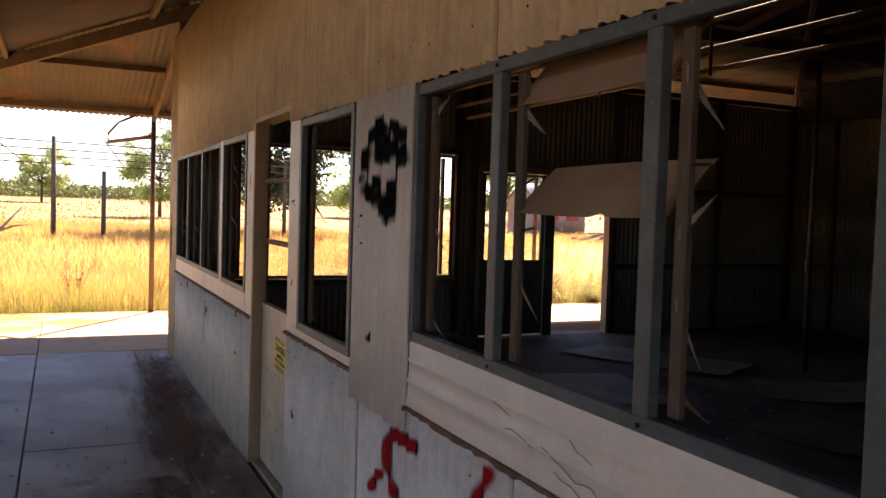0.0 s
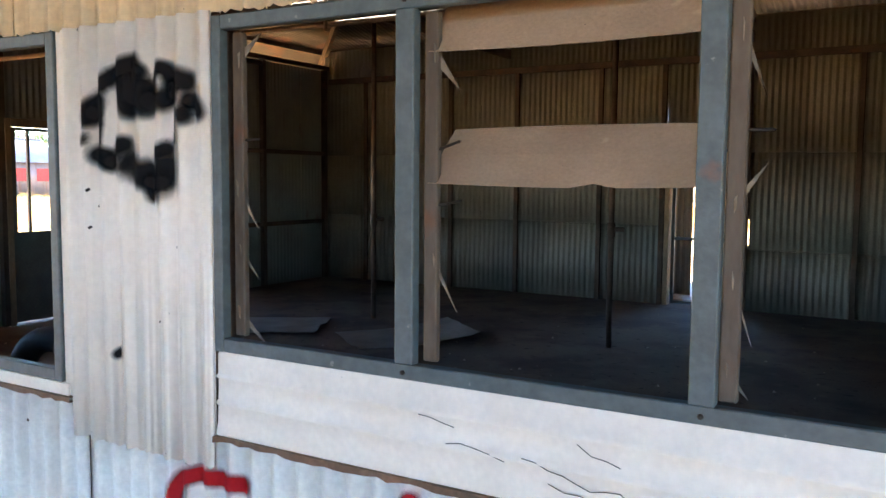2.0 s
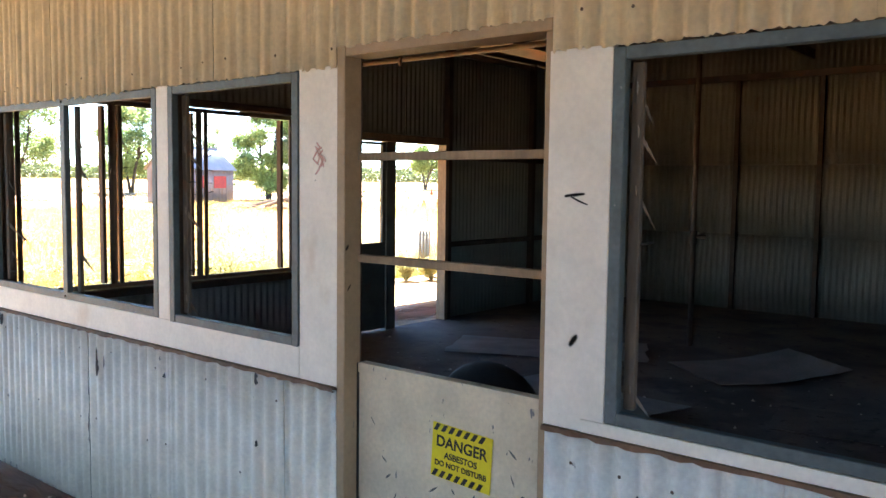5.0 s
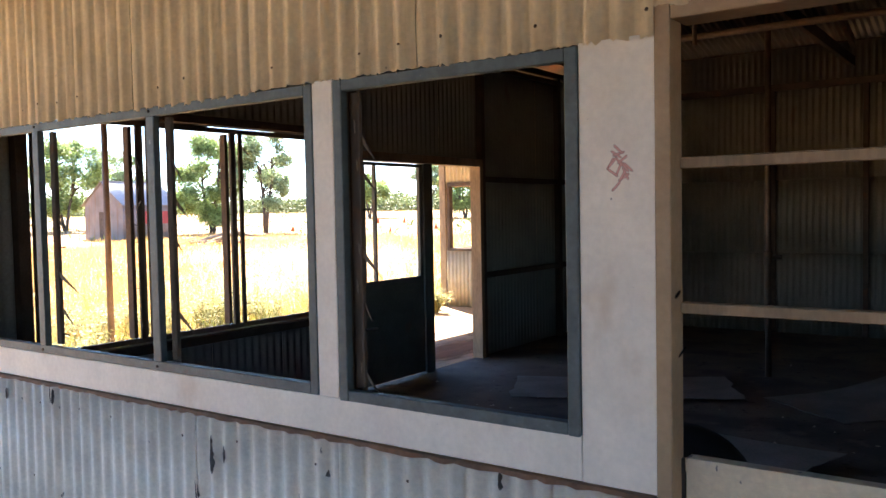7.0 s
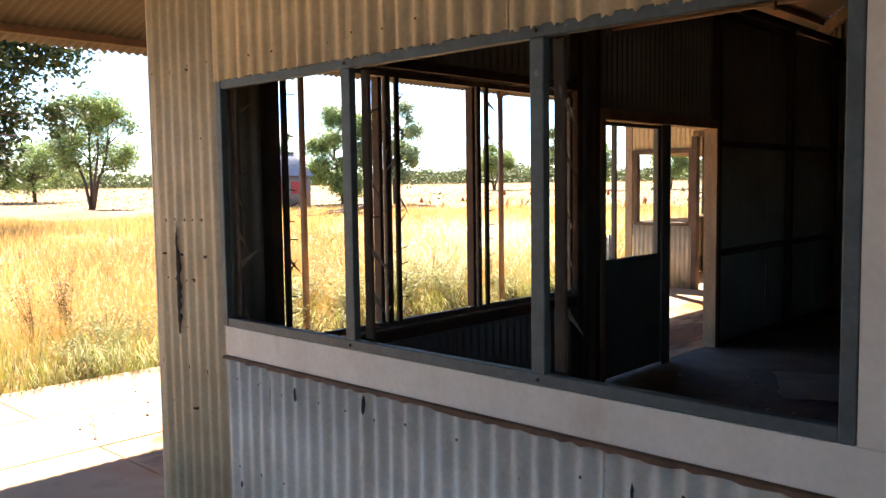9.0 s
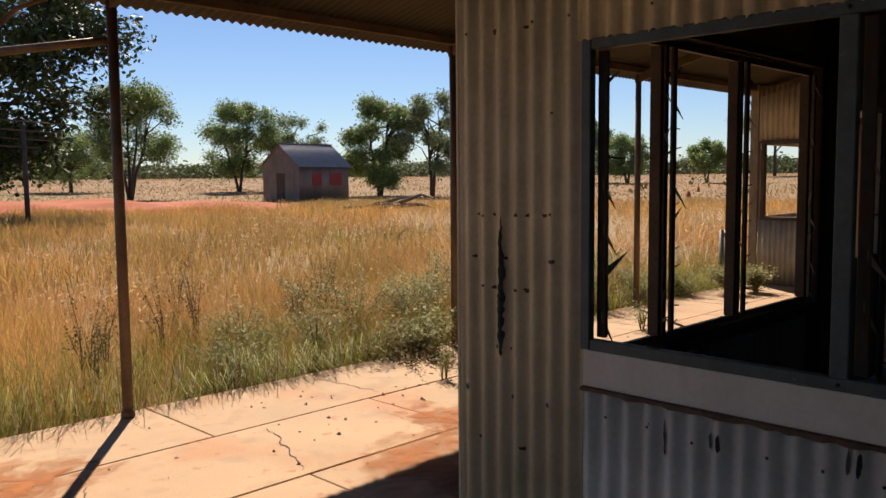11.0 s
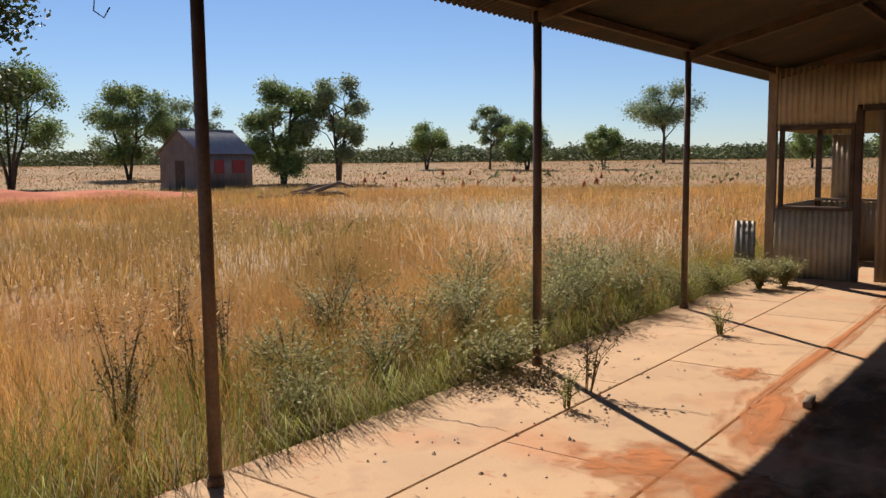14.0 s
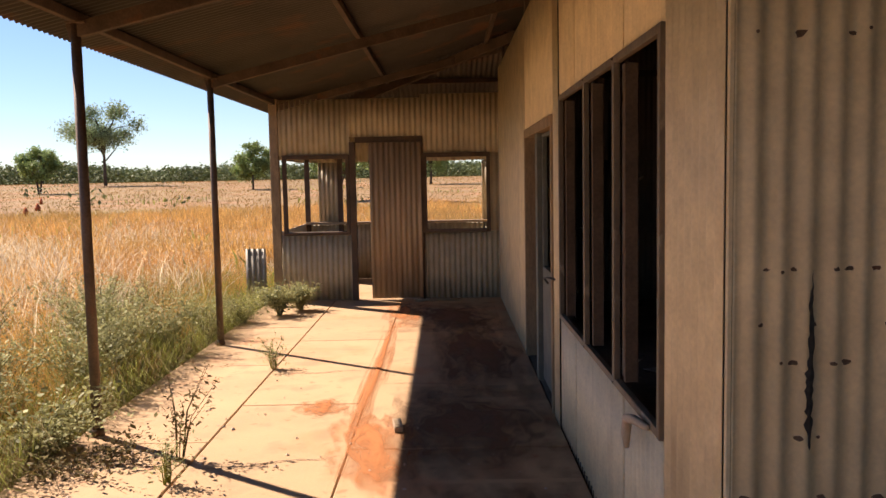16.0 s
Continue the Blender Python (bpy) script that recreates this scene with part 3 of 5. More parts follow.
sign = empty("warning_sign", "yellow and black asbestos danger sign on the door", "sign")
SX0, SX1, SZ0, SZ1 = 4.607, 4.853, 0.648, 0.832
box("plate", (SX0, 0.045, SZ0), (SX1, 0.0485, SZ1), YELLOW, sign, bevel=0.001)
for za, zb in ((SZ1 - 0.026, SZ1 - 0.002), (SZ0 + 0.002, SZ0 + 0.026)):
    x = SX0 + 0.004
    while x < SX1 - 0.03:
        mesh("stripe", [(x, 0.0442, za), (x + 0.016, 0.0442, za), (x + 0.03, 0.0442, zb), (x + 0.014, 0.0442, zb), (x, 0.045, za), (x + 0.016, 0.045, za), (x + 0.03, 0.045, zb), (x + 0.014, 0.045, zb)],
             [(0, 1, 2, 3), (4, 7, 6, 5), (0, 4, 5, 1), (2, 6, 7, 3), (0, 3, 7, 4), (1, 5, 6, 2)], BLACK, sign, "black hazard stripe")
        x += 0.031
for text, size, z in (("DANGER", 0.052, 0.771), ("ASBESTOS", 0.030, 0.728), ("DO NOT DISTURB", 0.026, 0.697)):
    lettering(text, size, (SX0 + SX1) / 2, z, 0.0444, sign, BLACK)
sign.matrix_world = Matrix.Translation((4.73, 0, 0.74)) @ Matrix.Rotation(radians(3), 4, "Y") @ Matrix.Translation((-4.73, 0, -0.74))


def stroke(name, pts, widths, material, at, parent, label="", flat=False):
    """Sprayed line that follows the flutes of the sheet below it."""
    pts = [Vector((p[0], 0, p[1])) for p in pts]
    fine, wide = [], []
    for i in range(len(pts) - 1):
        steps = max(2, int((pts[i + 1] - pts[i]).length / 0.006))
        for s in range(steps):
            f = s / steps
            fine.append(pts[i].lerp(pts[i + 1], f))
            wide.append(widths[i] + (widths[i + 1] - widths[i]) * f)
    fine.append(pts[-1])
    wide.append(widths[-1])
    for _ in range(14):
        fine = [fine[0]] + [(fine[i - 1] + fine[i] * 2 + fine[i + 1]) / 4 for i in range(1, len(fine) - 1)] + [fine[-1]]
    rows = 13
    verts, faces, uv = [], [], []
    for i, p in enumerate(fine):
        d = (fine[min(i + 1, len(fine) - 1)] - fine[max(i - 1, 0)]).normalized()
        side = Vector((-d.z, 0, d.x))
        end = min(i, len(fine) - 1 - i) * 0.006 / max(wide[i], 1e-3)
        for k in range(rows):
            s = k / (rows - 1) * 2 - 1
            q = p + side * wide[i] * s
            verts.append((q.x, -(at + (0 if flat else ripple(q.x)) + 0.0015), q.z))
            uv.append(min(1.0, math.hypot(s, max(0.0, 1 - end))))
    for i in range(len(fine) - 1):
        for k in range(rows - 1):
            a = i * rows + k
            faces.append((a, a + 1, a + rows + 1, a + rows))
    ob = mesh(name, verts, faces, material, parent, label, True)
    layer = ob.data.uv_layers.new(name="across")
    for loop in ob.data.loops:
        layer.data[loop.index].uv = (0.5, uv[loop.vertex_index])


def gp(u, v):
    """From the sketch's own units to the pier's x and z."""
    return 5.93401 + 0.0021702 * u + -0.0000925 * v + 1.684e-07 * u * v, 2.10641 + -0.0002203 * u + -0.0016854 * v + 7.561e-07 * u * v


graffiti = empty("graffiti", "black spray-paint mask scrawl on the whitewashed pier", "graffiti")
for i, (width, line) in enumerate((
        (13, ((140, 215), (165, 195), (185, 165))),
        (13, ((150, 205), (175, 195))),
        (9, ((178, 160), (192, 140), (212, 122))),
        (6, ((181, 170), (184, 215), (180, 258))),
        (13, ((212, 128), (226, 165), (238, 212))),
        (17, ((236, 104), (238, 150), (236, 200))),
        (10, ((204, 136), (225, 118), (252, 104))),
        (9, ((254, 112), (252, 140))),
        (14, ((256, 132), (262, 165), (256, 208))),
        (13, ((266, 150), (268, 180), (264, 205))),
        (8, ((283, 120), (300, 120), (306, 150))),
        (6, ((281, 124), (279, 165))),
        (12, ((282, 182), (296, 172), (309, 182))),
        (7, ((304, 140), (308, 180))),
        (11, ((312, 136), (326, 142), (342, 150))),
        (9, ((326, 180), (347, 176), (358, 205), (354, 212))),
        (10, ((316, 200), (340, 206))),
        (4, ((315, 190), (313, 255))),
        (10, ((160, 276), (182, 272), (205, 285))),
        (8, ((152, 243), (160, 250))),
        (11, ((190, 276), (212, 296))),
        (9, ((208, 268), (228, 254), (238, 250))),
        (19, ((222, 272), (236, 288), (244, 312))),
        (14, ((238, 302), (266, 312), (286, 296))),
        (9, ((284, 280), (296, 266), (311, 258))),
        (12, ((301, 268), (302, 330))),
        (14, ((291, 298), (300, 350))),
        (8, ((278, 322), (276, 360))),
        (9, ((262, 318), (290, 330))))):
    line = [Vector(p) for p in line]
    line = [line[0] + (line[0] - line[1]).normalized() * width * 0.8] + line + [line[-1] + (line[-1] - line[-2]).normalized() * width * 0.8]
    stroke("spray_line", [gp(*p) for p in line], [width * 0.0039] * len(line), SPRAY_BLACK, 0.0185 + 0.0004 * i, graffiti)
# Pier dents drawn flat: their shade is put on as dark spots.
for x, z, w in ((6.377, 1.106, 0.013), (6.36, 1.09, 0.02), (6.262, 1.545, 0.006), (6.265, 1.44, 0.005), (6.235, 1.505, 0.004), (6.29, 1.50, 0.004), (6.44, 1.62, 0.004), (6.60, 1.40, 0.004), (6.55, 1.2, 0.004), (6.3, 1.3, 0.004)):
    stroke("bullet_mark", [(x - w, z - w * 0.8), (x, z), (x + w, z + w * 0.8)], [w] * 3, SPRAY_BLACK, 0.0245, south)
red = empty("red_graffiti", "red spray-paint letters on the lower white sheets", "graffiti")
stroke("spray_line", [(6.860, 0.787), (6.817, 0.800), (6.755, 0.800), (6.661, 0.800), (6.594, 0.777), (6.568, 0.719), (6.579, 0.666), (6.639, 0.606), (6.709, 0.546), (6.679, 0.466)], [0.034] * 10, SPRAY_RED, 0.0185, red)
stroke("spray_line", [(7.34, 0.89), (7.27, 0.78), (7.2, 0.6)], [0.028, 0.038, 0.038], SPRAY_RED, 0.0125, red)
stroke("spray_line", [(6.52, 0.62), (6.46, 0.60), (6.40, 0.52)], [0.024, 0.028, 0.028], SPRAY_RED, 0.0135, red)
for x, z, dx, dz, w, at, flat in ((5.172, 1.19, 0.014, 0.02, 0.012, 0.010, True), (5.165, 1.60, 0.035, 0.004, 0.007, 0.010, True), (5.18, 1.585, 0.03, -0.012, 0.004, 0.010, True), (5.25, 0.545, 0.018, 0.004, 0.024, 0.008, False),
                                  (5.262, 0.53, 0.01, 0.015, 0.02, 0.009, False), (5.37, 0.74, 0.008, 0.05, 0.007, 0.008, False), (4.26, 1.40, 0.008, 0.012, 0.006, 0.0125, True), (4.27, 1.26, 0.01, 0.015, 0.004, 0.0125, True)):
    stroke("scuff_mark", [(x - dx, z - dz), (x, z + dz * 0.2), (x + dx, z + dz)], [w * 0.7, w, w * 0.6], SPRAY_BLACK, at, south, "dark scuff on the paint", flat)
rng = random.Random(13)
for i in range(15):
    x, z = 4.104 + rng.gauss(0, 0.02), 1.715 + rng.gauss(0, 0.02)
    a = rng.choice((0.6, 0.9, 2.3)) + rng.uniform(-0.4, 0.4)
    dx, dz = 0.020 * math.cos(a), 0.020 * math.sin(a)
    stroke("red_scrawl", [(x - dx, z - dz), (x + 0.004, z), (x + dx, z + dz)], [0.005] * 3, SPRAY_PINK, 0.008 + 0.0002 * i, south, "faint red scrawl", True)
rng = random.Random(77)
verts, faces = [], []
for i in range(46):
    x, z = rng.uniform(4.30, 5.02), rng.choice((rng.uniform(0.08, 0.62), rng.uniform(0.3, 0.9)))
    a, ln, w = rng.choice((0.5, 2.2, 1.4, 0.2)) + rng.uniform(-0.3, 0.3), rng.uniform(0.006, 0.026), rng.uniform(0.002, 0.0045)
    b = len(verts)
    for k, f in ((-1, 0.3), (-0.3, 1), (0.5, 0.8), (1, 0.2)):
        for sd in (-1, 1):
            verts.append((x + k * ln * math.cos(a) - sd * f * w * math.sin(a), 0.0493, z + k * ln * math.sin(a) + sd * f * w * math.cos(a)))
    faces += [(b + 2 * k, b + 2 * k + 2, b + 2 * k + 3, b + 2 * k + 1) for k in range(3)]
mesh("scratches", verts, faces, CHIPPED, leaf, "dark nicks where the door paint is chipped")
# torn slits and dents in the iron
TEARS = [(0.236, 0.945, 1.455, 0.017, 0.012)] + [(x, z0, z1, 0.010, 0.008) for x, z0, z1 in ((2.52, 0.669, 0.816), (2.59, 0.718, 0.785), (2.437, 0.566, 0.626), (1.071, 0.778, 0.834), (1.459, 0.797, 0.868), (3.748, 0.828, 0.88), (0.89, 0.726, 0.845), (1.041, 0.779, 0.832), (1.43, 0.797, 0.882), (0.689, 0.352, 0.381), (2.399, 0.3, 0.629), (2.578, 0.718, 0.765), (3.084, 0.748, 0.775), (3.746, 0.58, 0.607))]
rng = random.Random(31)
for x, z0, z1, w, at in TEARS:
    verts, faces, steps = [], [], max(6, int((z1 - z0) / 0.012))
    for i in range(steps + 1):
        f = i / steps
        z = z0 + (z1 - z0) * f
        swell = (0.35 + 0.65 * (1 - f)) * min(1, 6 * (1 - f), 5 * f + 0.15) * w * (1 + 0.7 * noise.noise((z * 35, x * 9, 1)))
        mid = x + 0.006 * noise.noise((z * 9, x, 0)) + 0.003 * noise.noise((z * 45, x, 4))
        for q in (mid - swell * rng.uniform(0.6, 1.1), mid, mid + swell * rng.uniform(0.6, 1.1)):
            verts.append((q, -(at + ripple(q) + 0.0042), z))
    for i in range(steps):
        faces += [(i * 3 + k, i * 3 + k + 1, i * 3 + k + 4, i * 3 + k + 3) for k in (0, 1)]
    mesh("tear", verts, faces, SLIT, south, "dark torn slit in the iron")
rng = random.Random(8)
for z, xs_ in ((1.455, (0.115, 0.19, 0.305, 0.345, 0.42)), (1.19, (0.19, 0.30, 0.345)), (0.975, (0.21, 0.27)), (1.80, (0.463,)), (2.1, (0.2, 0.34)), (0.62, (0.12, 0.33)), (1.30, (0.10, 0.25, 0.46)), (0.80, (0.06, 0.28, 0.44))):
    for x in xs_:
        r0, verts, faces = rng.uniform(0.005, 0.013), [(x, -(0.010 + ripple(x) + 0.003), z)], []
        for k in range(9):
            a = k * math.pi / 4.5
            q = r0 * rng.uniform(0.6, 1.3)
            px = x + q * 1.25 * math.cos(a)
            verts.append((px, -(0.010 + ripple(px) + 0.003), z + q * 0.8 * math.sin(a)))
        faces = [(0, k + 1, (k + 1) % 9 + 1) for k in range(9)]
        mesh("paint_chip", verts, faces, TIMBER, south, "dark spot where paint has chipped off")
rng = random.Random(5)
screws = []
for z, x0, x1 in ((2.10, 0, 14), (3.0, 0, 14), (0.80, 0.6, 4.2), (0.45, 0.6, 4.2), (0.84, 5.1, 12), (1.46, 0.05, 0.5), (1.2, 0.05, 0.5)):
    x = x0 + PITCH
    while x < x1:
        if rng.random() < 0.75 and not (4.24 < x < 5.08):
            screws.append((round(x / PITCH) * PITCH, z + rng.uniform(-0.012, 0.012)))
        x += PITCH * rng.choice((2, 2, 3, 4))
verts, faces = [], []
for x, z in screws:
    b = len(verts)
    y, r = -(0.012 + ripple(x) + 0.003), 0.0055
    verts += [(x + r * math.cos(a), y, z + r * math.sin(a)) for a in np.arange(6) * math.pi / 3] + [(x, y - 0.004, z)]
    faces += [(b + i, b + (i + 1) % 6, b + 6) for i in range(6)]
tagged(mesh("roofing_nails", verts, faces, TIMBER, None, "rusty roofing nails in the wall iron"), category="nails", kind="stuff")

# ---- side wall (verandah side) ----
west = empty("wall_west", "cream corrugated iron side wall under the verandah", "wall", "structure")
B = dict(along=Y, across=OUT_B, parent=west)
sheets("sheet", at=-0.003, u0=0.004, u1=0.66, z0=-0.02, z1=TOP, material=CREAM, amp=0.6, **B)
sheets("sheet", at=-0.003, u0=0.66, u1=3.34, z0=2.26, z1=TOP, material=CREAM, amp=0.6, **B)
sheets("sheet", at=-0.005, u0=0.66, u1=3.34, z0=-0.02, z1=0.75, material=CREAM, amp=0.6, **B)
sheets("sheet", at=0.012, u0=3.34, u1=3.62, z0=-0.02, z1=TOP, material=CREAM, amp=0.6, **B)
sheets("sheet", at=0.012, u0=3.62, u1=5.66, z0=2.16, z1=TOP, material=CREAM, amp=0.6, **B)
sheets("sheet", at=0.012, u0=5.66, u1=9.56, z0=-0.02, z1=TOP, material=CREAM, amp=0.6, **B)
for y in (0.62, 3.36, 3.60, 5.70, 7.5, 8.9):
    box("stud", (0.012, y - 0.035, 0.0), (0.085, y + 0.035, TOP), TIMBER, west)
for z, y0, y1 in ((0.71, 0.66, 3.32), (2.30, 0.66, 3.32), (0.9, 5.7, 7.46), (1.95, 5.7, 7.46), (0.9, 7.54, 8.86), (1.95, 7.54, 8.86), (3.18, 0.66, 3.32), (3.18, 5.7, 7.46)):
    box("rail", (0.02, y0, z - 0.03), (0.08, y1, z + 0.03), TIMBER, west)
box("corner_flashing", (0.004, -0.010, 0.0), (0.022, 0.006, TOP), CREAM, west, bevel=0.004)
steel_window("window_5", "tall brown-grey steel three-light window with broken louvre clips", Y, OUT_B, 0.66, 3.34, 0.752, 2.26, (1.475, 2.285), 61, gap=0.10, paint=BROWN_FRAME)
for y in (1.42, 2.23, 3.215):
    box("post", (0.01, y - 0.075, 0.8), (0.07, y - 0.045, 2.21), TIMBER, west)
side_door = empty("door_2", "half-glazed timber double door, one leaf gone", "door", "structure")
box("door_jamb", (-0.03, 3.62, 0), (0.10, 3.68, 2.16), PALE_WOOD, side_door)
box("door_jamb", (-0.03, 5.60, 0), (0.10, 5.66, 2.16), PALE_WOOD, side_door)
box("door_head", (-0.03, 3.68, 2.08), (0.10, 5.60, 2.16), PALE_WOOD, side_door)
box("mullion_post", (-0.02, 4.62, 0), (0.07, 4.765, 2.08), OLD_DOOR, side_door)
lf = box("door_leaf", (0.02, 3.69, 0.03), (0.06, 4.61, 0.98), OLD_DOOR, side_door, "dark lower door panel")
for y0, y1, z0, z1 in ((3.69, 3.75, 0.98, 2.07), (4.56, 4.61, 0.98, 2.07), (3.75, 4.56, 2.04, 2.07), (3.885, 3.91, 0.98, 2.04)):
    box("stile", (0.02, y0, z0), (0.06, y1, z1), OLD_DOOR, lf)
rag = tube("rag_strip", [(-0.02, 0.80, 0.76), (-0.05, 0.92, 0.76), (-0.055, 1.0, 0.74), (-0.05, 1.05, 0.66), (-0.045, 1.06, 0.60)], [0.012, 0.02, 0.022, 0.02, 0.012], RAG, None, 6)
tagged(rag, "torn pale strip hanging from the side window sill", "rag")
wire = tube("cable", [(0.0, 3.52, 0.99), (-0.05, 3.6, 1.0), (-0.07, 3.75, 0.98), (-0.03, 3.85, 0.93)], [0.008] * 4, BLACK, None, 6)
tagged(wire, "short loop of cable hanging by the side door", "cable")

# ---- unseen panels added to block light ----
outer = empty("wall_outer", "unseen iron panels added to cut the light on both verandahs", "wall", "structure")
# Added out of view: less frontal light, so the wall's flutes show.
for x0 in (0.2, 2.35, 4.75, 6.1, 9.4, 11.2, 14.6):
    sheet("panel", X, OUT_A, 3.46, x0, x0 + 1.75, -0.05, 2.72, INNER, outer, per=5)

# Added out of view: keeps sun off the back verandah and hall roof.
for x0, x1 in ((0.3, 4.2), (7.2, 11.0), (11.0, 15.5)):
    sheets("panel", X, OUT_A, -12.25, x0, x1, -0.05, 2.62, INNER, outer, per=4)

# ---- far hall walls ----
FAR = 9.0
north = empty("wall_north", "dim corrugated iron back wall of the hall", "wall", "structure")
N = dict(along=X, across=OUT_A, parent=north)
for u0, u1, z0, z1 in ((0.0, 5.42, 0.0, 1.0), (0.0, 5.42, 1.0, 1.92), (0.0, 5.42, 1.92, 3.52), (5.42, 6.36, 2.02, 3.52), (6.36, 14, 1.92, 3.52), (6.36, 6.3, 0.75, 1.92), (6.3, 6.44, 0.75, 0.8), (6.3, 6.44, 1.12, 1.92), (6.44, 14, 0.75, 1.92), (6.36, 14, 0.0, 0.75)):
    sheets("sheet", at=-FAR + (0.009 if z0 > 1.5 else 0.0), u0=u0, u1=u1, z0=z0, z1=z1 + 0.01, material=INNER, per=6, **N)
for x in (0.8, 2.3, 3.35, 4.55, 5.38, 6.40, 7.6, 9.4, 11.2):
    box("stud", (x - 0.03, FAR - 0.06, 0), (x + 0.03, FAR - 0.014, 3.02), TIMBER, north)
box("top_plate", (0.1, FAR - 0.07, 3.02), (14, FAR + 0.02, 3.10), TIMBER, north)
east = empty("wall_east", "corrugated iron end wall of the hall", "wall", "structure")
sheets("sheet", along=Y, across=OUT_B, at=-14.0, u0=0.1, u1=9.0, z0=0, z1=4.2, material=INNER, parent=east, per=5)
back_door = empty("door_3", "back doorway with a screen door frame standing open", "door", "structure")
for x0, x1 in ((5.42, 5.48), (6.30, 6.36)):
    box("door_jamb", (x0, FAR - 0.05, 0), (x1, FAR + 0.08, 2.02), PALE_WOOD, back_door)
box("door_head", (5.42, FAR - 0.05, 1.98), (6.36, FAR + 0.08, 2.06), PALE_WOOD, back_door)
screen = empty("screen_door", "steel screen door frame with a middle rail", "screen door")
for a, b in (((5.50, FAR + 0.02, 0.02), (5.54, FAR + 0.05, 1.97)), ((6.24, FAR + 0.02, 0.02), (6.28, FAR + 0.05, 1.97))):
    box("stile", a, b, FRAME, screen)
for z in (0.04, 0.85, 1.95):
    box("rail", (5.54, FAR + 0.02, z - 0.02), (6.24, FAR + 0.05, z + 0.02), FRAME, screen)
colm = sheet("iron_screen", X, OUT_A, -10.4, 5.78, 5.98, 0.0, 2.6, CIRON, None, "upright strip of rust-pink corrugated iron beyond the back door")
tagged(colm, category="iron screen")
side = sheet("iron_screen", X, OUT_A, -10.1, 5.20, 5.50, 0.0, 2.4, INNER, None, "grey corrugated strip beside the back door")
tagged(side, category="iron screen")

# ---- end enclosure of the verandah ----
CY = 9.58
endw = empty("wall_enclosure", "sun-bleached corrugated enclosure closing the verandah end", "wall", "structure")
E_ = dict(along=X, across=OUT_A, parent=endw, per=8)
sheets("sheet", at=-CY, u0=-3.15, u1=-2.14, z0=2.07, z1=2.86, material=CIRON, **E_)
sheets("sheet", at=-CY, u0=-2.14, u1=-1.13, z0=2.32, z1=2.86, material=CIRON, **E_)
sheets("sheet", at=-CY, u0=-1.13, u1=-0.02, z0=2.07, z1=2.91, material=CIRON, **E_)
sheets("sheet", at=-CY, u0=-3.15, u1=-2.14, z0=-0.02, z1=0.95, material=CIRON, **E_)
sheets("sheet", at=-CY, u0=-1.10, u1=-0.02, z0=-0.02, z1=0.96, material=CIRON, **E_)
sheets("sheet", at=-CY, u0=-0.15, u1=-0.02, z0=0.96, z1=2.07, material=CIRON, **E_)
box("corner_post", (-3.27, CY - 0.02, -0.05), (-3.15, CY + 0.08, 2.88), PALE_WOOD, endw)


def timber_window(name, x0, x1, z0, z1, label):
    e = empty(name, label, "window", "structure")
    for lo, hi in (((x0, CY - 0.035, z0), (x0 + 0.05, CY + 0.06, z1)), ((x1 - 0.05, CY - 0.035, z0), (x1, CY + 0.06, z1)), ((x0 + 0.05, CY - 0.035, z1 - 0.06), (x1 - 0.05, CY + 0.06, z1)), ((x0 + 0.05, CY - 0.045, z0), (x1 - 0.05, CY + 0.06, z0 + 0.045))):
        box("frame_member", lo, hi, TIMBER, e)


timber_window("window_6", -3.10, -2.15, 0.94, 2.08, "empty timber window frame in the iron enclosure")
timber_window("window_7", -1.10, -0.15, 0.95, 2.08, "empty timber window frame in the iron enclosure")
edoor = empty("door_4", "rusty corrugated iron door standing ajar", "door", "structure")
box("door_jamb", (-2.14, CY - 0.06, 0), (-2.06, CY + 0.05, 2.25), TIMBER, edoor)
box("door_jamb", (-1.16, CY - 0.04, 0), (-1.10, CY + 0.05, 2.32), TIMBER, edoor)
box("door_head", (-2.06, CY - 0.02, 2.24), (-1.16, CY + 0.05, 2.32), TIMBER, edoor)
sheet("door_leaf", X, OUT_A, -(CY - 0.06), -1.86, -1.13, 0.02, 2.24, CDOOR, edoor, "rust-streaked corrugated door leaf")
# back and outer side of the enclosure
R = dict(along=X, across=OUT_A, parent=endw, per=6)
sheets("back_sheet", at=-12.1, u0=-3.2, u1=-0.02, z0=0, z1=0.98, material=CIRON, **R)
sheets("back_sheet", at=-12.1, u0=-3.2, u1=-0.02, z0=2.02, z1=2.8, material=CIRON, **R)
sheets("back_sheet", at=-12.1, u0=-2.98, u1=-2.62, z0=0.98, z1=2.02, material=CIRON, **R)
sheets("back_sheet", at=-12.1, u0=-0.16, u1=-0.02, z0=0.98, z1=2.02, material=CIRON, **R)
sheets("side_sheet", along=Y, across=OUT_B, at=3.2, u0=9.7, u1=12.1, z0=0, z1=0.98, material=CIRON, parent=endw, per=6)
sheets("side_sheet", along=Y, across=OUT_B, at=3.2, u0=9.7, u1=12.1, z0=2.02, z1=2.8, material=CIRON, parent=endw, per=6)
for x, y in ((-3.17, 12.07), (-2.6, 12.06)):
    box("post", (x - 0.04, y - 0.04, 0), (x + 0.04, y + 0.04, 2.8), TIMBER, endw)
box("ledge", (-3.2, 11.95, 0.96), (-0.05, 12.09, 1.0), PALE_WOOD, endw)
sheets("inner_sheet", along=Y, across=OUT_B, at=0.02, u0=9.64, u1=12.1, z0=0.0, z1=2.9, material=CIRON, parent=endw, per=6)
loose = sheet("loose_sheet", X, OUT_A, -9.35, -3.62, -3.33, -0.1, 0.78, INNER, None, "loose grey corrugated offcut leaning by the corner post")
tagged(loose, category="iron sheet")

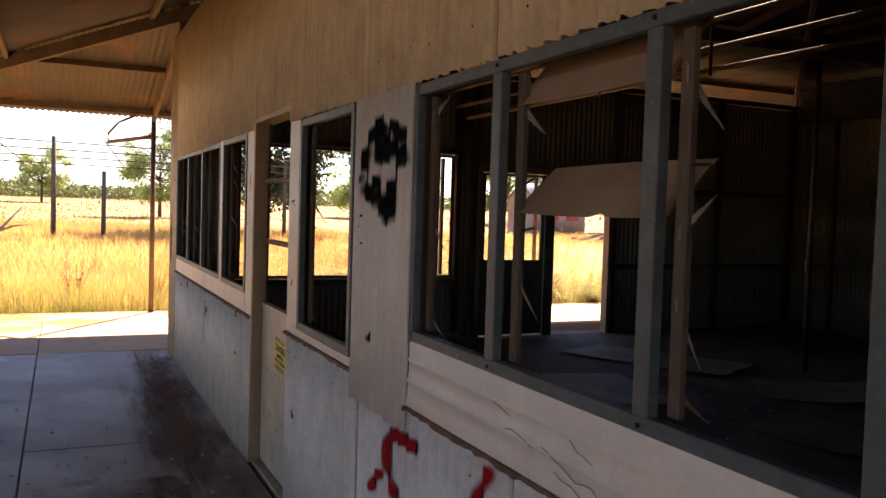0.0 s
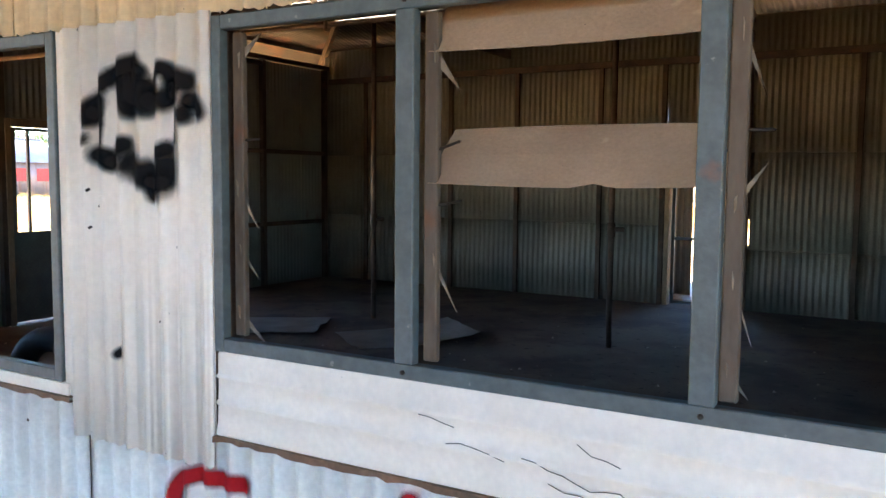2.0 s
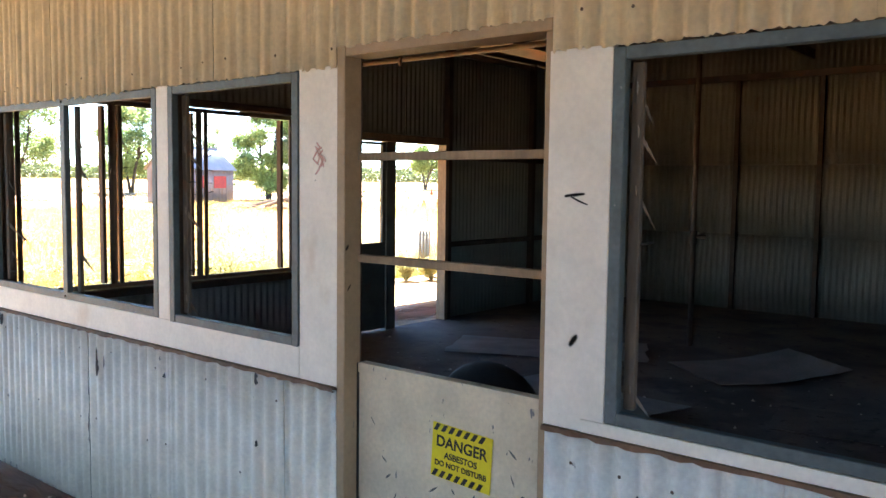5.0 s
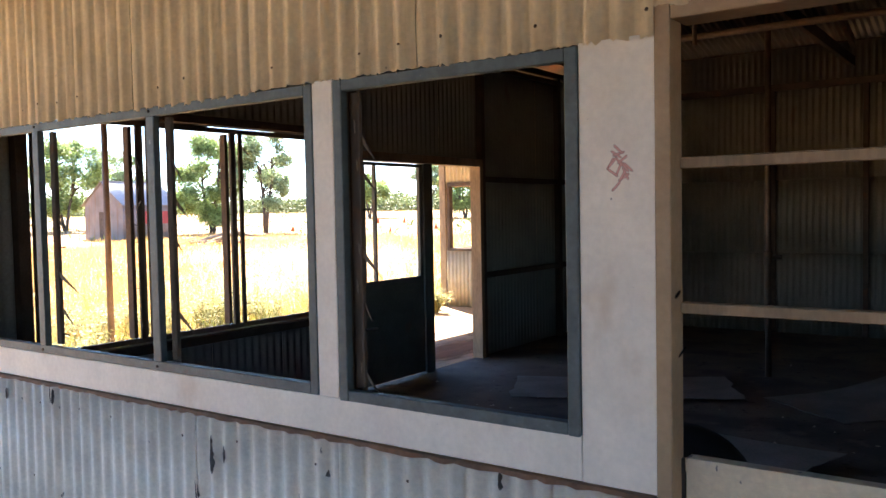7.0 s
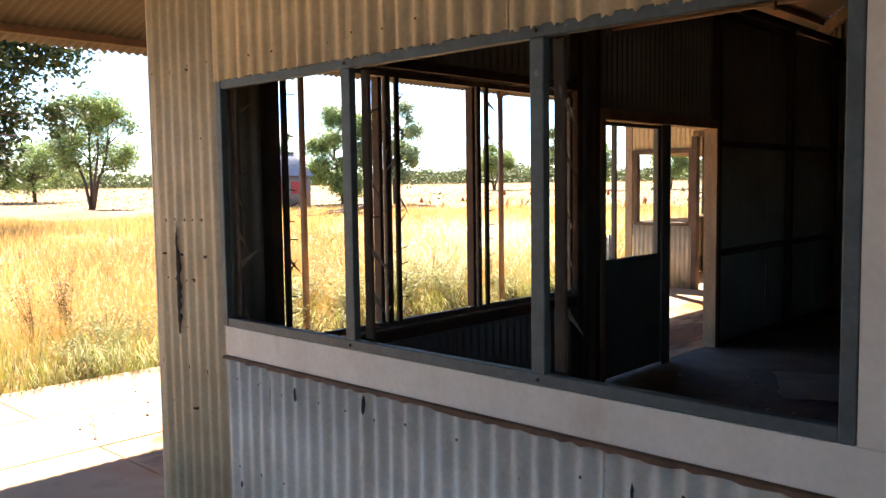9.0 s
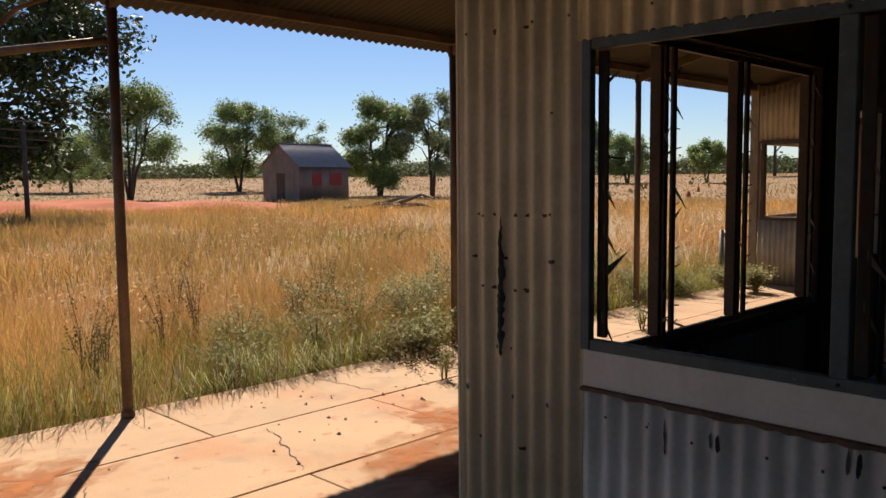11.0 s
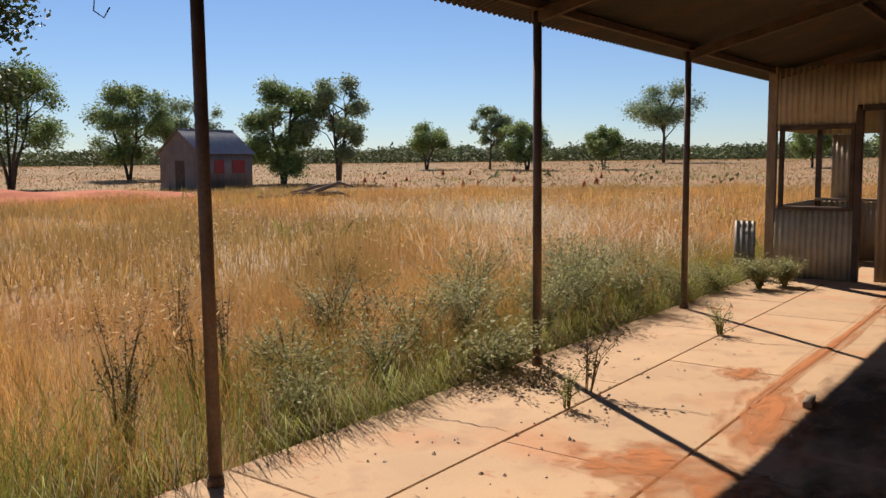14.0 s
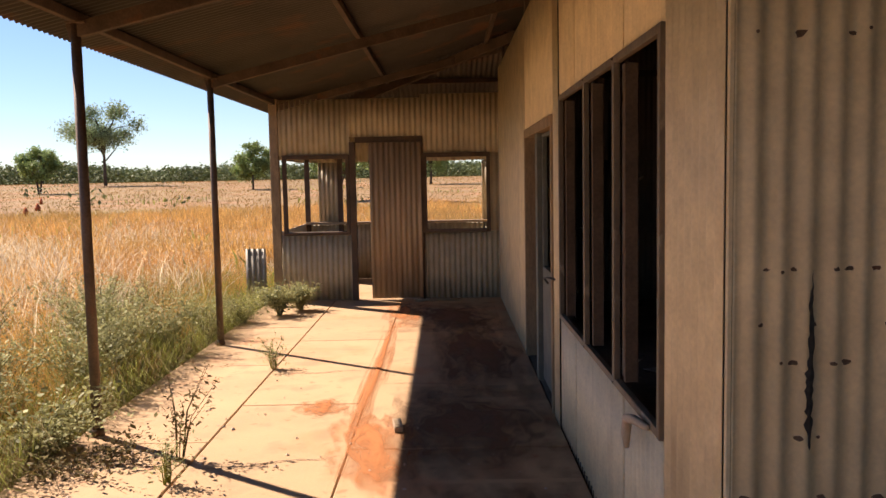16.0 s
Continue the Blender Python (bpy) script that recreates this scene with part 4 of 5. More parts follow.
# ---- roof ----
EAVE, EX, SL = 2.79, -3.55, 0.24
RIDGE_Y = 4.5
NE = 2 * RIDGE_Y - EX


def roof_z(d):
    return EAVE + SL * d


roof = empty("roof", "rusty corrugated iron hipped roof on timber rafters", "roof", "structure")


def roof_plane(name, length, run, place):
    """Sheets with flutes running up the slope; run(u) says how far up the slope each flute goes."""
    per = 6
    n = int(length / PITCH * per)
    verts, faces = [], []
    for side in (0, 1):
        for i in range(n + 1):
            u = length * i / n
            for d in (0.0, max(0.02, run(u))):
                verts.append(place(u, d, roof_z(d) + ripple(u) + 0.004 * side))
    for i in range(n):
        a = i * 2
        faces.append((a, a + 1, a + 3, a + 2))
        b = a + 2 * (n + 1)
        faces.append((b, b + 2, b + 3, b + 1))
        faces.append((a, a + 2, b + 2, b))
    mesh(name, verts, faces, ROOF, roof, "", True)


WID = NE - EX
roof_plane("west_iron", WID, lambda u: min(u, WID - u), lambda u, d, z: (EX + d, EX + u, z))
roof_plane("south_iron", 17.4 - EX, lambda u: min(u, WID / 2), lambda u, d, z: (EX + u, EX + d, z))
roof_plane("north_iron", 17.4 - EX, lambda u: min(u, WID / 2), lambda u, d, z: (EX + u, NE - d, z))
for d in (0.35, 1.9, 3.35, 5.0, 6.6):
    z = roof_z(d) - 0.045
    beam("purlin", (EX + d, EX + d, z), (EX + d, NE - d, z), 0.05, 0.07, TIMBER, roof)
    beam("purlin", (EX + d, EX + d, z), (17.3, EX + d, z), 0.05, 0.07, TIMBER, roof)
    beam("purlin", (EX + d, NE - d, z), (17.3, NE - d, z), 0.05, 0.07, TIMBER, roof)
beam("hip_rafter", (EX, EX, EAVE - 0.12), (RIDGE_Y, RIDGE_Y, roof_z(RIDGE_Y - EX) - 0.12), 0.06, 0.14, TIMBER, roof)
beam("hip_rafter", (EX, NE, EAVE - 0.12), (RIDGE_Y, RIDGE_Y, roof_z(RIDGE_Y - EX) - 0.12), 0.06, 0.14, TIMBER, roof)
POSTS = [-3.05, 0.12, 3.285, 6.43]
for y in POSTS + [9.6]:
    far = min(RIDGE_Y, max(0.0, y)) if y < 4 else min(RIDGE_Y, max(0.4, NE - y + EX))
    far = max(far, 0.05)
    beam("rafter", (EX + 0.3, y, roof_z(0.3) - 0.13), (far, y, roof_z(far - EX) - 0.13), 0.05, 0.10, TIMBER, roof)
for x in (3.2, 6.4, 9.6, 12.8):
    for s in (1, -1):
        y0 = EX + 0.1 if s > 0 else NE - 0.1
        beam("rafter", (x, y0, roof_z(0.1) - 0.13), (x, RIDGE_Y, roof_z(min(RIDGE_Y - EX, 99)) - 0.13), 0.05, 0.11, TIMBER, roof)
    beam("tie_beam", (x, 0.05, 3.29), (x, FAR, 3.29), 0.05, 0.12, TIMBER, roof)
for a, b in (((0.04, 0.1, TOP), (0.04, 0.1, 3.62)), ((0.04, 5.66, TOP), (0.04, 5.66, 3.62))):
    box("stub_post", (a[0] - 0.05, a[1] - 0.05, a[2]), (b[0] + 0.05, b[1] + 0.05, b[2]), TIMBER, roof)
box("top_plate", (0.0, 0.012, TOP), (14, 0.085, TOP + 0.06), TIMBER, roof)
box("top_plate", (0.012, 0.09, TOP), (0.085, 9.5, TOP + 0.06), TIMBER, roof)
mesh("east_gable", [(17.3, EX, EAVE - 0.1), (17.3, NE, EAVE - 0.1), (17.3, RIDGE_Y, roof_z(RIDGE_Y - EX)), (17.4, EX, EAVE - 0.1), (17.4, NE, EAVE - 0.1), (17.4, RIDGE_Y, roof_z(RIDGE_Y - EX))],
     [(0, 1, 2), (3, 5, 4), (0, 3, 4, 1), (1, 4, 5, 2), (2, 5, 3, 0)], INNER, roof)


def verandah_post(x, y):
    e = empty("verandah_post", "slim rusty steel pipe verandah post", "post", group="verandah posts")
    tube("shaft", [(0, 0, -0.12), (0, 0, 2.80)], [0.036, 0.034], POST, e, 10)
    tube("collar", [(0, 0, 0.0), (0, 0, 0.05)], [0.046, 0.042], POST, e, 10)
    box("cap", (-0.05, -0.05, 2.785), (0.08, 0.05, 2.80), POST, e)
    e.matrix_basis = pose(x, y, 0)
    return e


first = verandah_post(-3.205, POSTS[0])
for y in POSTS[1:]:
    copy_thing(first, pose(-3.205, y, 0))
for x in (3.3, 6.6, 9.9, 13.2):
    copy_thing(first, pose(x, -3.205, 0))
arm = empty("lamp_bracket", "bent pipe bracket with a hanging wire on the verandah post", "bracket")
tube("arm", [(-3.24, 0.12, 2.50), (-3.45, -0.1, 2.47), (-3.75, -0.45, 2.42)], [0.028, 0.028, 0.03], POST, arm, 8)
tube("drop_pipe", [(-3.75, -0.45, 2.44), (-3.76, -0.45, 2.54), (-3.62, -0.32, 2.70), (-3.4, -0.1, 2.80)], [0.018] * 4, POST, arm, 8)
tube("wire", [(-3.55, -0.2, 2.45), (-3.57, -0.2, 2.36), (-3.55, -0.16, 2.33), (-3.53, -0.14, 2.38)], [0.004] * 4, BLACK, arm, 5)

# ---- hall fittings ----
for x, y in ((5.75, 5.95), (2.95, 6.1), (10.2, 5.9)):
    e = empty("pipe_post", "slim steel pipe standing in the hall", "pipe", group="hall pipes")
    tube("shaft", [(0, 0, 0), (0, 0, 3.6)], [0.028, 0.028], POST, e, 8)
    tube("fitting", [(0, 0, 1.05), (0, 0, 1.18)], [0.04, 0.04], POST, e, 8)
    tube("stub", [(0, 0, 1.12), (0.12, 0.02, 1.12)], [0.02, 0.02], POST, e, 8)
    e.matrix_basis = pose(x, y, 0.004)
rack = empty("ceiling_pipes", "row of steel pipes hung below the hall rafters", "pipes")
for z, y in ((2.95, 3.0), (2.80, 3.15), (2.68, 3.3)):
    tube("pipe", [(0.4, y, z), (9.5, y + 0.1, z + 0.02)], [0.022, 0.022], POST, rack, 8)
for x in (1.6, 3.25, 4.6, 6.45):
    tube("hanger", [(x, 3.15, 2.6), (x, 3.15, 4.2)], [0.015, 0.015], POST, rack, 6)


def fallen_board(x, y, sx, sy, rz, lift, label, material=PALE_BOARD):
    bm = bmesh.new()
    bmesh.ops.create_grid(bm, x_segments=10, y_segments=8, size=0.5)
    for v in bm.verts:
        edge = 1 + 0.06 * noise.noise((v.co.x * 5, v.co.y * 5, x))
        v.co = Vector((v.co.x * sx * edge, v.co.y * sy * edge, 0.012 + lift * max(0, v.co.x + 0.2) ** 2 + 0.012 * abs(noise.noise((v.co.x * 4, v.co.y * 4, y)))))
    r = bmesh.ops.extrude_face_region(bm, geom=bm.faces[:])
    for v in r["geom"]:
        if isinstance(v, bmesh.types.BMVert):
            v.co.z -= 0.006
    ob = part("fallen_board", bm, material)
    ob.matrix_basis = pose(x, y, 0.006, 0, 0, rz)
    tagged(ob, label, "board", "fallen boards")


fallen_board(2.0, 4.9, 1.9, 0.9, 25, 0.05, "pale fallen lining board lying on the hall floor")
fallen_board(3.2, 3.4, 1.5, 0.8, -15, 0.1, "warped pale lining board lying on the dirty floor")
fallen_board(3.9, 5.3, 1.2, 0.9, 50, 0.2, "curled pale lining board on the hall floor")
fallen_board(5.0, 4.0, 1.0, 0.7, 10, 0.05, "dark broken lining board on the hall floor", HALL_FLOOR)
tyre = empty("old_tyre", "worn black tyre standing upright on the hall floor", "tyre")
verts, faces = [], []
for i in range(28):
    a = 2 * math.pi * i / 28
    for k in range(10):
        b = 2 * math.pi * k / 10
        rr = 0.30 + 0.095 * math.cos(b)
        verts.append((rr * math.cos(a), 0.10 * math.sin(b), rr * math.sin(a)))
for i in range(28):
    for k in range(10):
        faces.append((i * 10 + k, i * 10 + (k + 1) % 10, ((i + 1) % 28) * 10 + (k + 1) % 10, ((i + 1) % 28) * 10 + k))
mesh("carcass", verts, faces, TYRE, tyre, "", True)
tyre.matrix_basis = pose(3.70, 1.60, 0.335, 0, 0, 10) @ Matrix.Scale(0.83, 4)

# ---- field ----
RNG = np.random.default_rng(7)


def raw_mesh(name, verts, quads, tris, material):
    me = bpy.data.meshes.new(name)
    me.vertices.add(len(verts))
    me.vertices.foreach_set("co", np.asarray(verts, np.float32).ravel())
    loops = np.concatenate([quads.ravel(), tris.ravel()])
    starts = np.concatenate([np.arange(len(quads)) * 4, len(quads) * 4 + np.arange(len(tris)) * 3])
    me.loops.add(len(loops))
    me.loops.foreach_set("vertex_index", loops.astype(np.int32))
    me.polygons.add(len(starts))
    me.polygons.foreach_set("loop_start", starts.astype(np.int32))
    me.update(calc_edges=True)
    me.validate()
    me.materials.append(material)
    return me


def blades(name, x, y, h, w, bend, material, label, category="grass"):
    """Bent tapering blades: a quad and a tip each."""
    n = len(x)
    face, lean = RNG.uniform(0, 2 * np.pi, n), RNG.uniform(0, 2 * np.pi, n)
    b = bend * h * RNG.uniform(0.3, 1.3, n)
    dx, dy = np.cos(lean), np.sin(lean)
    sx, sy = np.cos(face) * w / 2, np.sin(face) * w / 2
    z0 = land(x, y) - 0.005
    mx, my, mz = x + dx * b * 0.3, y + dy * b * 0.3, h * 0.6 + z0
    tx, ty, tz = x + dx * b, y + dy * b, h + z0
    v = np.stack([np.stack([x - sx, y - sy, z0], 1), np.stack([x + sx, y + sy, z0], 1), np.stack([mx + sx * 0.7, my + sy * 0.7, mz], 1), np.stack([mx - sx * 0.7, my - sy * 0.7, mz], 1), np.stack([tx, ty, tz], 1)], 1).reshape(-1, 3)
    base = np.arange(n)[:, None] * 5
    me = raw_mesh(name, v, base + np.array([0, 1, 2, 3]), base + np.array([3, 2, 4]), material)
    return tagged(new(name, me), label, category, kind="stuff")


def overhang(name, x, y, h, reach, w, material, label):
    """Blades at the slab edge that hang over onto the concrete."""
    n = len(x)
    z0 = np.full(n, -0.14)
    a = RNG.normal(0, 0.7, n)
    ex, ey = np.cos(a) * reach, np.sin(a) * reach
    sx, sy = -np.sin(a) * w / 2, np.cos(a) * w / 2
    v = np.stack([np.stack([x - sx, y - sy, z0], 1), np.stack([x + sx, y + sy, z0], 1), np.stack([x + ex * 0.45 + sx, y + ey * 0.45 + sy, z0 + h], 1), np.stack([x + ex * 0.45 - sx, y + ey * 0.45 - sy, z0 + h], 1),
                  np.stack([x + ex, y + ey, np.full(n, 0.02) + 0.25 * np.maximum(h - 0.2, 0)], 1)], 1).reshape(-1, 3)
    base = np.arange(n)[:, None] * 5
    me = raw_mesh(name, v, base + np.array([0, 1, 2, 3]), base + np.array([3, 2, 4]), material)
    return tagged(new(name, me), label, "grass", kind="stuff")


def field(n, r0, r1, a0, a1, power=1.0):
    r = r0 + (r1 - r0) * RNG.random(n) ** power
    a = np.radians(RNG.uniform(a0, a1, n))
    x, y = r * np.cos(a), r * np.sin(a)
    ok = ((x < -3.38) | (y > 12.5) | (y < -3.4))
    return x[ok], y[ok]


def clump(x, y, s=0.6, seed=0.0):
    return np.array([noise.noise((px * s, py * s, seed)) for px, py in zip(x, y)])


def near_field(n, x0, x1, y0, y1):
    return RNG.uniform(x0, x1, n), RNG.uniform(y0, y1, n)


x, y = near_field(90000, -9.5, -3.5, -7, 13)
c = clump(x, y, 0.9)
keep = RNG.random(len(x)) < 0.55 + 0.6 * c
x, y, c = x[keep], y[keep], c[keep]
blades("dry_grass", x, y, (0.42 + 0.30 * c) * RNG.uniform(0.6, 1.35, len(x)) * np.clip((-x - 2.7) / 1.2, 0.45, 1), RNG.uniform(0.003, 0.007, len(x)), 0.55, STRAW, "tall dry golden grass along the verandah")
x, y = near_field(46000, -5.8, -3.36, -7, 12)
keep = RNG.random(len(x)) < np.clip((x + 5.6) / 2.0, 0.1, 1) * (0.6 + 0.7 * clump(x, y, 0.8, 4))
x, y = x[keep], y[keep]
blades("green_grass", x, y, RNG.uniform(0.2, 0.62, len(x)), RNG.uniform(0.004, 0.008, len(x)), 0.8, GREEN, "green grass at the slab edge")
x, y = RNG.uniform(-3.60, -3.37, 2600), RNG.uniform(-6, 9.4, 2600)
keep = RNG.random(2600) < 0.5 + 0.8 * clump(x, y, 1.3, 8)
x, y = x[keep], y[keep]
overhang("drooping_grass", x, y, RNG.uniform(0.2, 0.42, len(x)), RNG.uniform(0.15, 0.5, len(x)), RNG.uniform(0.003, 0.006, len(x)), GREEN, "green grass drooping over the slab edge")
x, y = RNG.uniform(-3.60, -3.37, 1500), RNG.uniform(-6, 9.4, 1500)
overhang("drooping_dry_grass", x, y, RNG.uniform(0.2, 0.5, len(x)), RNG.uniform(0.15, 0.6, len(x)), RNG.uniform(0.002, 0.005, len(x)), DRYWEED, "dry brown stalks hanging over the slab edge")
x, y = field(150000, 8, 52, 84, 196, 0.8)
c = clump(x, y, 0.35, 2)
keep = (RNG.random(len(x)) < 0.7 + 0.8 * c) & ~((x > -9.4) & (y < 13) & (y > -7))
x, y, c = x[keep], y[keep], c[keep]
blades("dry_grass_far", x, y, (0.42 + 0.3 * c) * RNG.uniform(0.6, 1.3, len(x)), RNG.uniform(0.010, 0.028, len(x)), 0.5, STRAW, "golden dry grass across the open field")
x, y = field(150000, 30, 240, 84, 196, 0.8)
c = clump(x, y, 0.12, 6)
blades("distant_grass", x, y, (0.13 + 0.08 * c) * RNG.uniform(0.6, 1.3, len(x)), RNG.uniform(0.03, 0.09, len(x)), 1.4, FAR_STRAW, "low golden grass in the distance")
x, y = field(9000, 14, 110, 84, 196, 0.8)
keep = clump(x, y, 0.10, 9) > 0.22
blades("distant_green_grass", x[keep], y[keep], RNG.uniform(0.2, 0.5, keep.sum()), RNG.uniform(0.05, 0.12, keep.sum()), 0.6, GREEN, "greener grass patches in the distance")


def feathers(name, x, y, z, size, material, label, count=7, spread_=0.5, droop=0.6, fat=0.28):
    """Little drooping leaflets round points: seed heads, leaves."""
    n = len(x) * count
    px, py, pz = np.repeat(x, count), np.repeat(y, count), np.repeat(z, count)
    s = np.repeat(size, count) * RNG.uniform(0.6, 1.4, n)
    px, py, pz = px + RNG.normal(0, spread_, n) * s, py + RNG.normal(0, spread_, n) * s, pz + RNG.normal(0, spread_, n) * s
    a, b = RNG.uniform(0, 2 * np.pi, n), RNG.uniform(-droop, 1.0, n)
    ux, uy, uz = np.cos(a) * np.cos(b), np.sin(a) * np.cos(b), np.sin(b)
    c = RNG.uniform(0, 2 * np.pi, n)
    vx, vy, vz = np.cos(c), np.sin(c), RNG.uniform(-0.5, 0.5, n)
    P = np.stack([px, py, pz], 1)
    U, V = np.stack([ux, uy, uz], 1) * s[:, None], np.stack([vx, vy, vz], 1) * s[:, None] * fat
    v = np.stack([P, P + U * 0.5 + V, P + U, P + U * 0.5 - V], 1).reshape(-1, 3)
    me = raw_mesh(name, v, np.arange(n)[:, None] * 4 + np.arange(4), np.zeros((0, 3), int), material)
    return tagged(new(name, me), label)


cx, cy = near_field(46, -11, -4.2, -5, 12)
x2, y2 = field(60, 10, 30, 95, 150)
cx, cy = np.concatenate([cx, x2]), np.concatenate([cy, y2])
x, y = (np.repeat(v, 26) + RNG.normal(0, 0.42, len(v) * 26) for v in (cx, cy))
keep = x < -3.7
x, y = x[keep], y[keep]
ob = feathers("grass_seed_heads", x, y, RNG.uniform(0.3, 0.72, len(x)), RNG.uniform(0.03, 0.06, len(x)) * np.where(np.hypot(x, y) > 12, 1.5, 1), SEED, "pale feathery seed heads above the grass", 6, 1.3, 0.6, 0.12)
tagged(ob, category="grass", kind="stuff")


cx = np.array((-14.9, -12.5, -10.5, -12.4, -11.6, -10.1, -17.0, -5.5, -4.6, -8.0, -9.0, -7.0))
cy = np.array((18.0, 17.6, 17.4, 15.2, 16.9, 22.5, 16.4, 10.6, 7.7, 13.5, 12.0, 9.0))
x, y = (np.repeat(v, 260) + RNG.normal(0, 0.75, len(v) * 260) for v in (cx, cy))
keep = x < -3.9
blades("feather_grass", x[keep], y[keep], RNG.uniform(0.45, 0.95, keep.sum()), RNG.uniform(0.006, 0.016, keep.sum()), 0.9, PLUME, "clumps of pale feathery seeding grass")


def weed(name, x, y, h, r, stems, leaves, size, leaf_mat, stem_mat, label, lean=(0, 0), base=-0.14):
    """A branching weed: bent stems and leaves of its own."""
    e = empty(name, label, "plant", group="weeds")
    rng = random.Random(int(x * 50) + int(y * 90))
    pts, vv, ff = [], [], []
    for i in range(stems):
        a, q = rng.uniform(0, 2 * math.pi), r * rng.uniform(0.2, 1.0)
        tip = Vector((q * math.cos(a) + lean[0], q * math.sin(a) + lean[1], h * rng.uniform(0.55, 1.0)))
        knee = Vector((tip.x * 0.3, tip.y * 0.3, tip.z * 0.55))
        line = [Vector((0.02 * math.cos(a), 0.02 * math.sin(a), 0)), knee, tip]
        for p0, p1, w0, w1 in ((line[0], line[1], 0.005, 0.004), (line[1], line[2], 0.004, 0.0015)):
            b = len(vv)
            for p, w in ((p0, w0), (p1, w1)):
                for k in range(3):
                    t = 2 * math.pi * k / 3
                    vv.append(p + Vector((math.cos(t) * w, math.sin(t) * w, 0)))
            for k in range(3):
                j = (k + 1) % 3
                ff.append((b + k, b + j, b + 3 + j, b + 3 + k))
        for k in range(max(1, leaves // stems)):
            f = rng.uniform(0.25, 1.0)
            p = knee.lerp(tip, (f - 0.4) / 0.6) if f > 0.4 else line[0].lerp(knee, f / 0.4)
            pts.append(p)
    tagged(mesh("stem_tangle", vv, ff, stem_mat, e), kind="stuff")
    arr = np.array([tuple(p) for p in pts])
    lv = feathers("foliage", arr[:, 0], arr[:, 1], arr[:, 2], RNG.uniform(size * 0.4, size * 0.9, len(arr)), leaf_mat, "", 6, 1.1)
    lv.parent = e
    tagged(lv, kind="stuff")
    e.matrix_basis = pose(x, y, base)
    return e


weed("roadside_weed", -3.45, 3.0, 0.55, 0.55, 34, 420, 0.055, WEED, DRYWEED, "dark leafy weed sprawling at the post foot", (0.2, -0.15))
weed("roadside_weed", -3.25, 2.6, 0.30, 0.5, 22, 260, 0.05, DRYWEED, DRYWEED, "low dry weed spilling onto the slab", (0.3, 0))
weed("roadside_weed", -2.47, 2.75, 0.62, 0.22, 7, 60, 0.045, DRYWEED, DRYWEED, "thin dry weed growing out of a slab joint", (0.05, 0.1), -0.01)
weed("roadside_weed", -2.42, 2.35, 0.28, 0.14, 9, 70, 0.035, WEED, GREEN, "small green weed in a slab joint", (0, 0), -0.01)
weed("roadside_weed", -2.40, 5.25, 0.30, 0.2, 10, 80, 0.04, WEED, GREEN, "small grey-green weed in a slab joint", (0, 0), -0.01)
for wx, wy, wh, wr in ((-3.75, 4.3, 0.75, 0.5), (-3.9, 5.2, 0.95, 0.6), (-3.65, 6.0, 0.8, 0.5), (-3.5, 6.9, 0.6, 0.45), (-4.3, 5.8, 1.0, 0.6), (-2.95, 8.3, 0.4, 0.35), (-2.75, 8.7, 0.35, 0.3), (-3.4, 7.8, 0.5, 0.4), (-4.4, 3.9, 0.8, 0.5)):
    weed("grey_bush", wx, wy, wh, wr, 44, 620, 0.045, WEED, WEED, "feathery grey-green bush beside the slab", (0, 0), -0.01 if wx > -3.2 else -0.14)
for wx, wy, wh, wr in ((-3.9, 2.2, 0.6, 0.55), (-4.3, 3.0, 0.75, 0.6), (-4.0, 3.5, 0.7, 0.5), (-4.9, 4.6, 0.85, 0.7), (-4.6, 6.6, 0.9, 0.6), (-4.2, 7.4, 0.8, 0.6), (-5.4, 5.6, 0.9, 0.7), (-5.0, 7.9, 0.8, 0.7), (-3.8, 1.3, 0.5, 0.5), (-4.5, 1.8, 0.6, 0.6), (-5.6, 3.4, 0.7, 0.7), (-3.75, 5.0, 0.7, 0.45)):
    weed("grey_bush", wx, wy, wh, wr, 40, 560, 0.04, WEED, DRYWEED, "feathery grey-green bush among the tall grass")
for i in range(16):
    wx, wy = random.uniform(-6.5, -3.9), random.uniform(-4, 4)
    weed("tall_weed", wx, wy, random.uniform(0.7, 1.05), 0.28, 8, 90, 0.035, DRYWEED, DRYWEED, "tall spindly dry weed standing in the grass")

# ---- trees ----


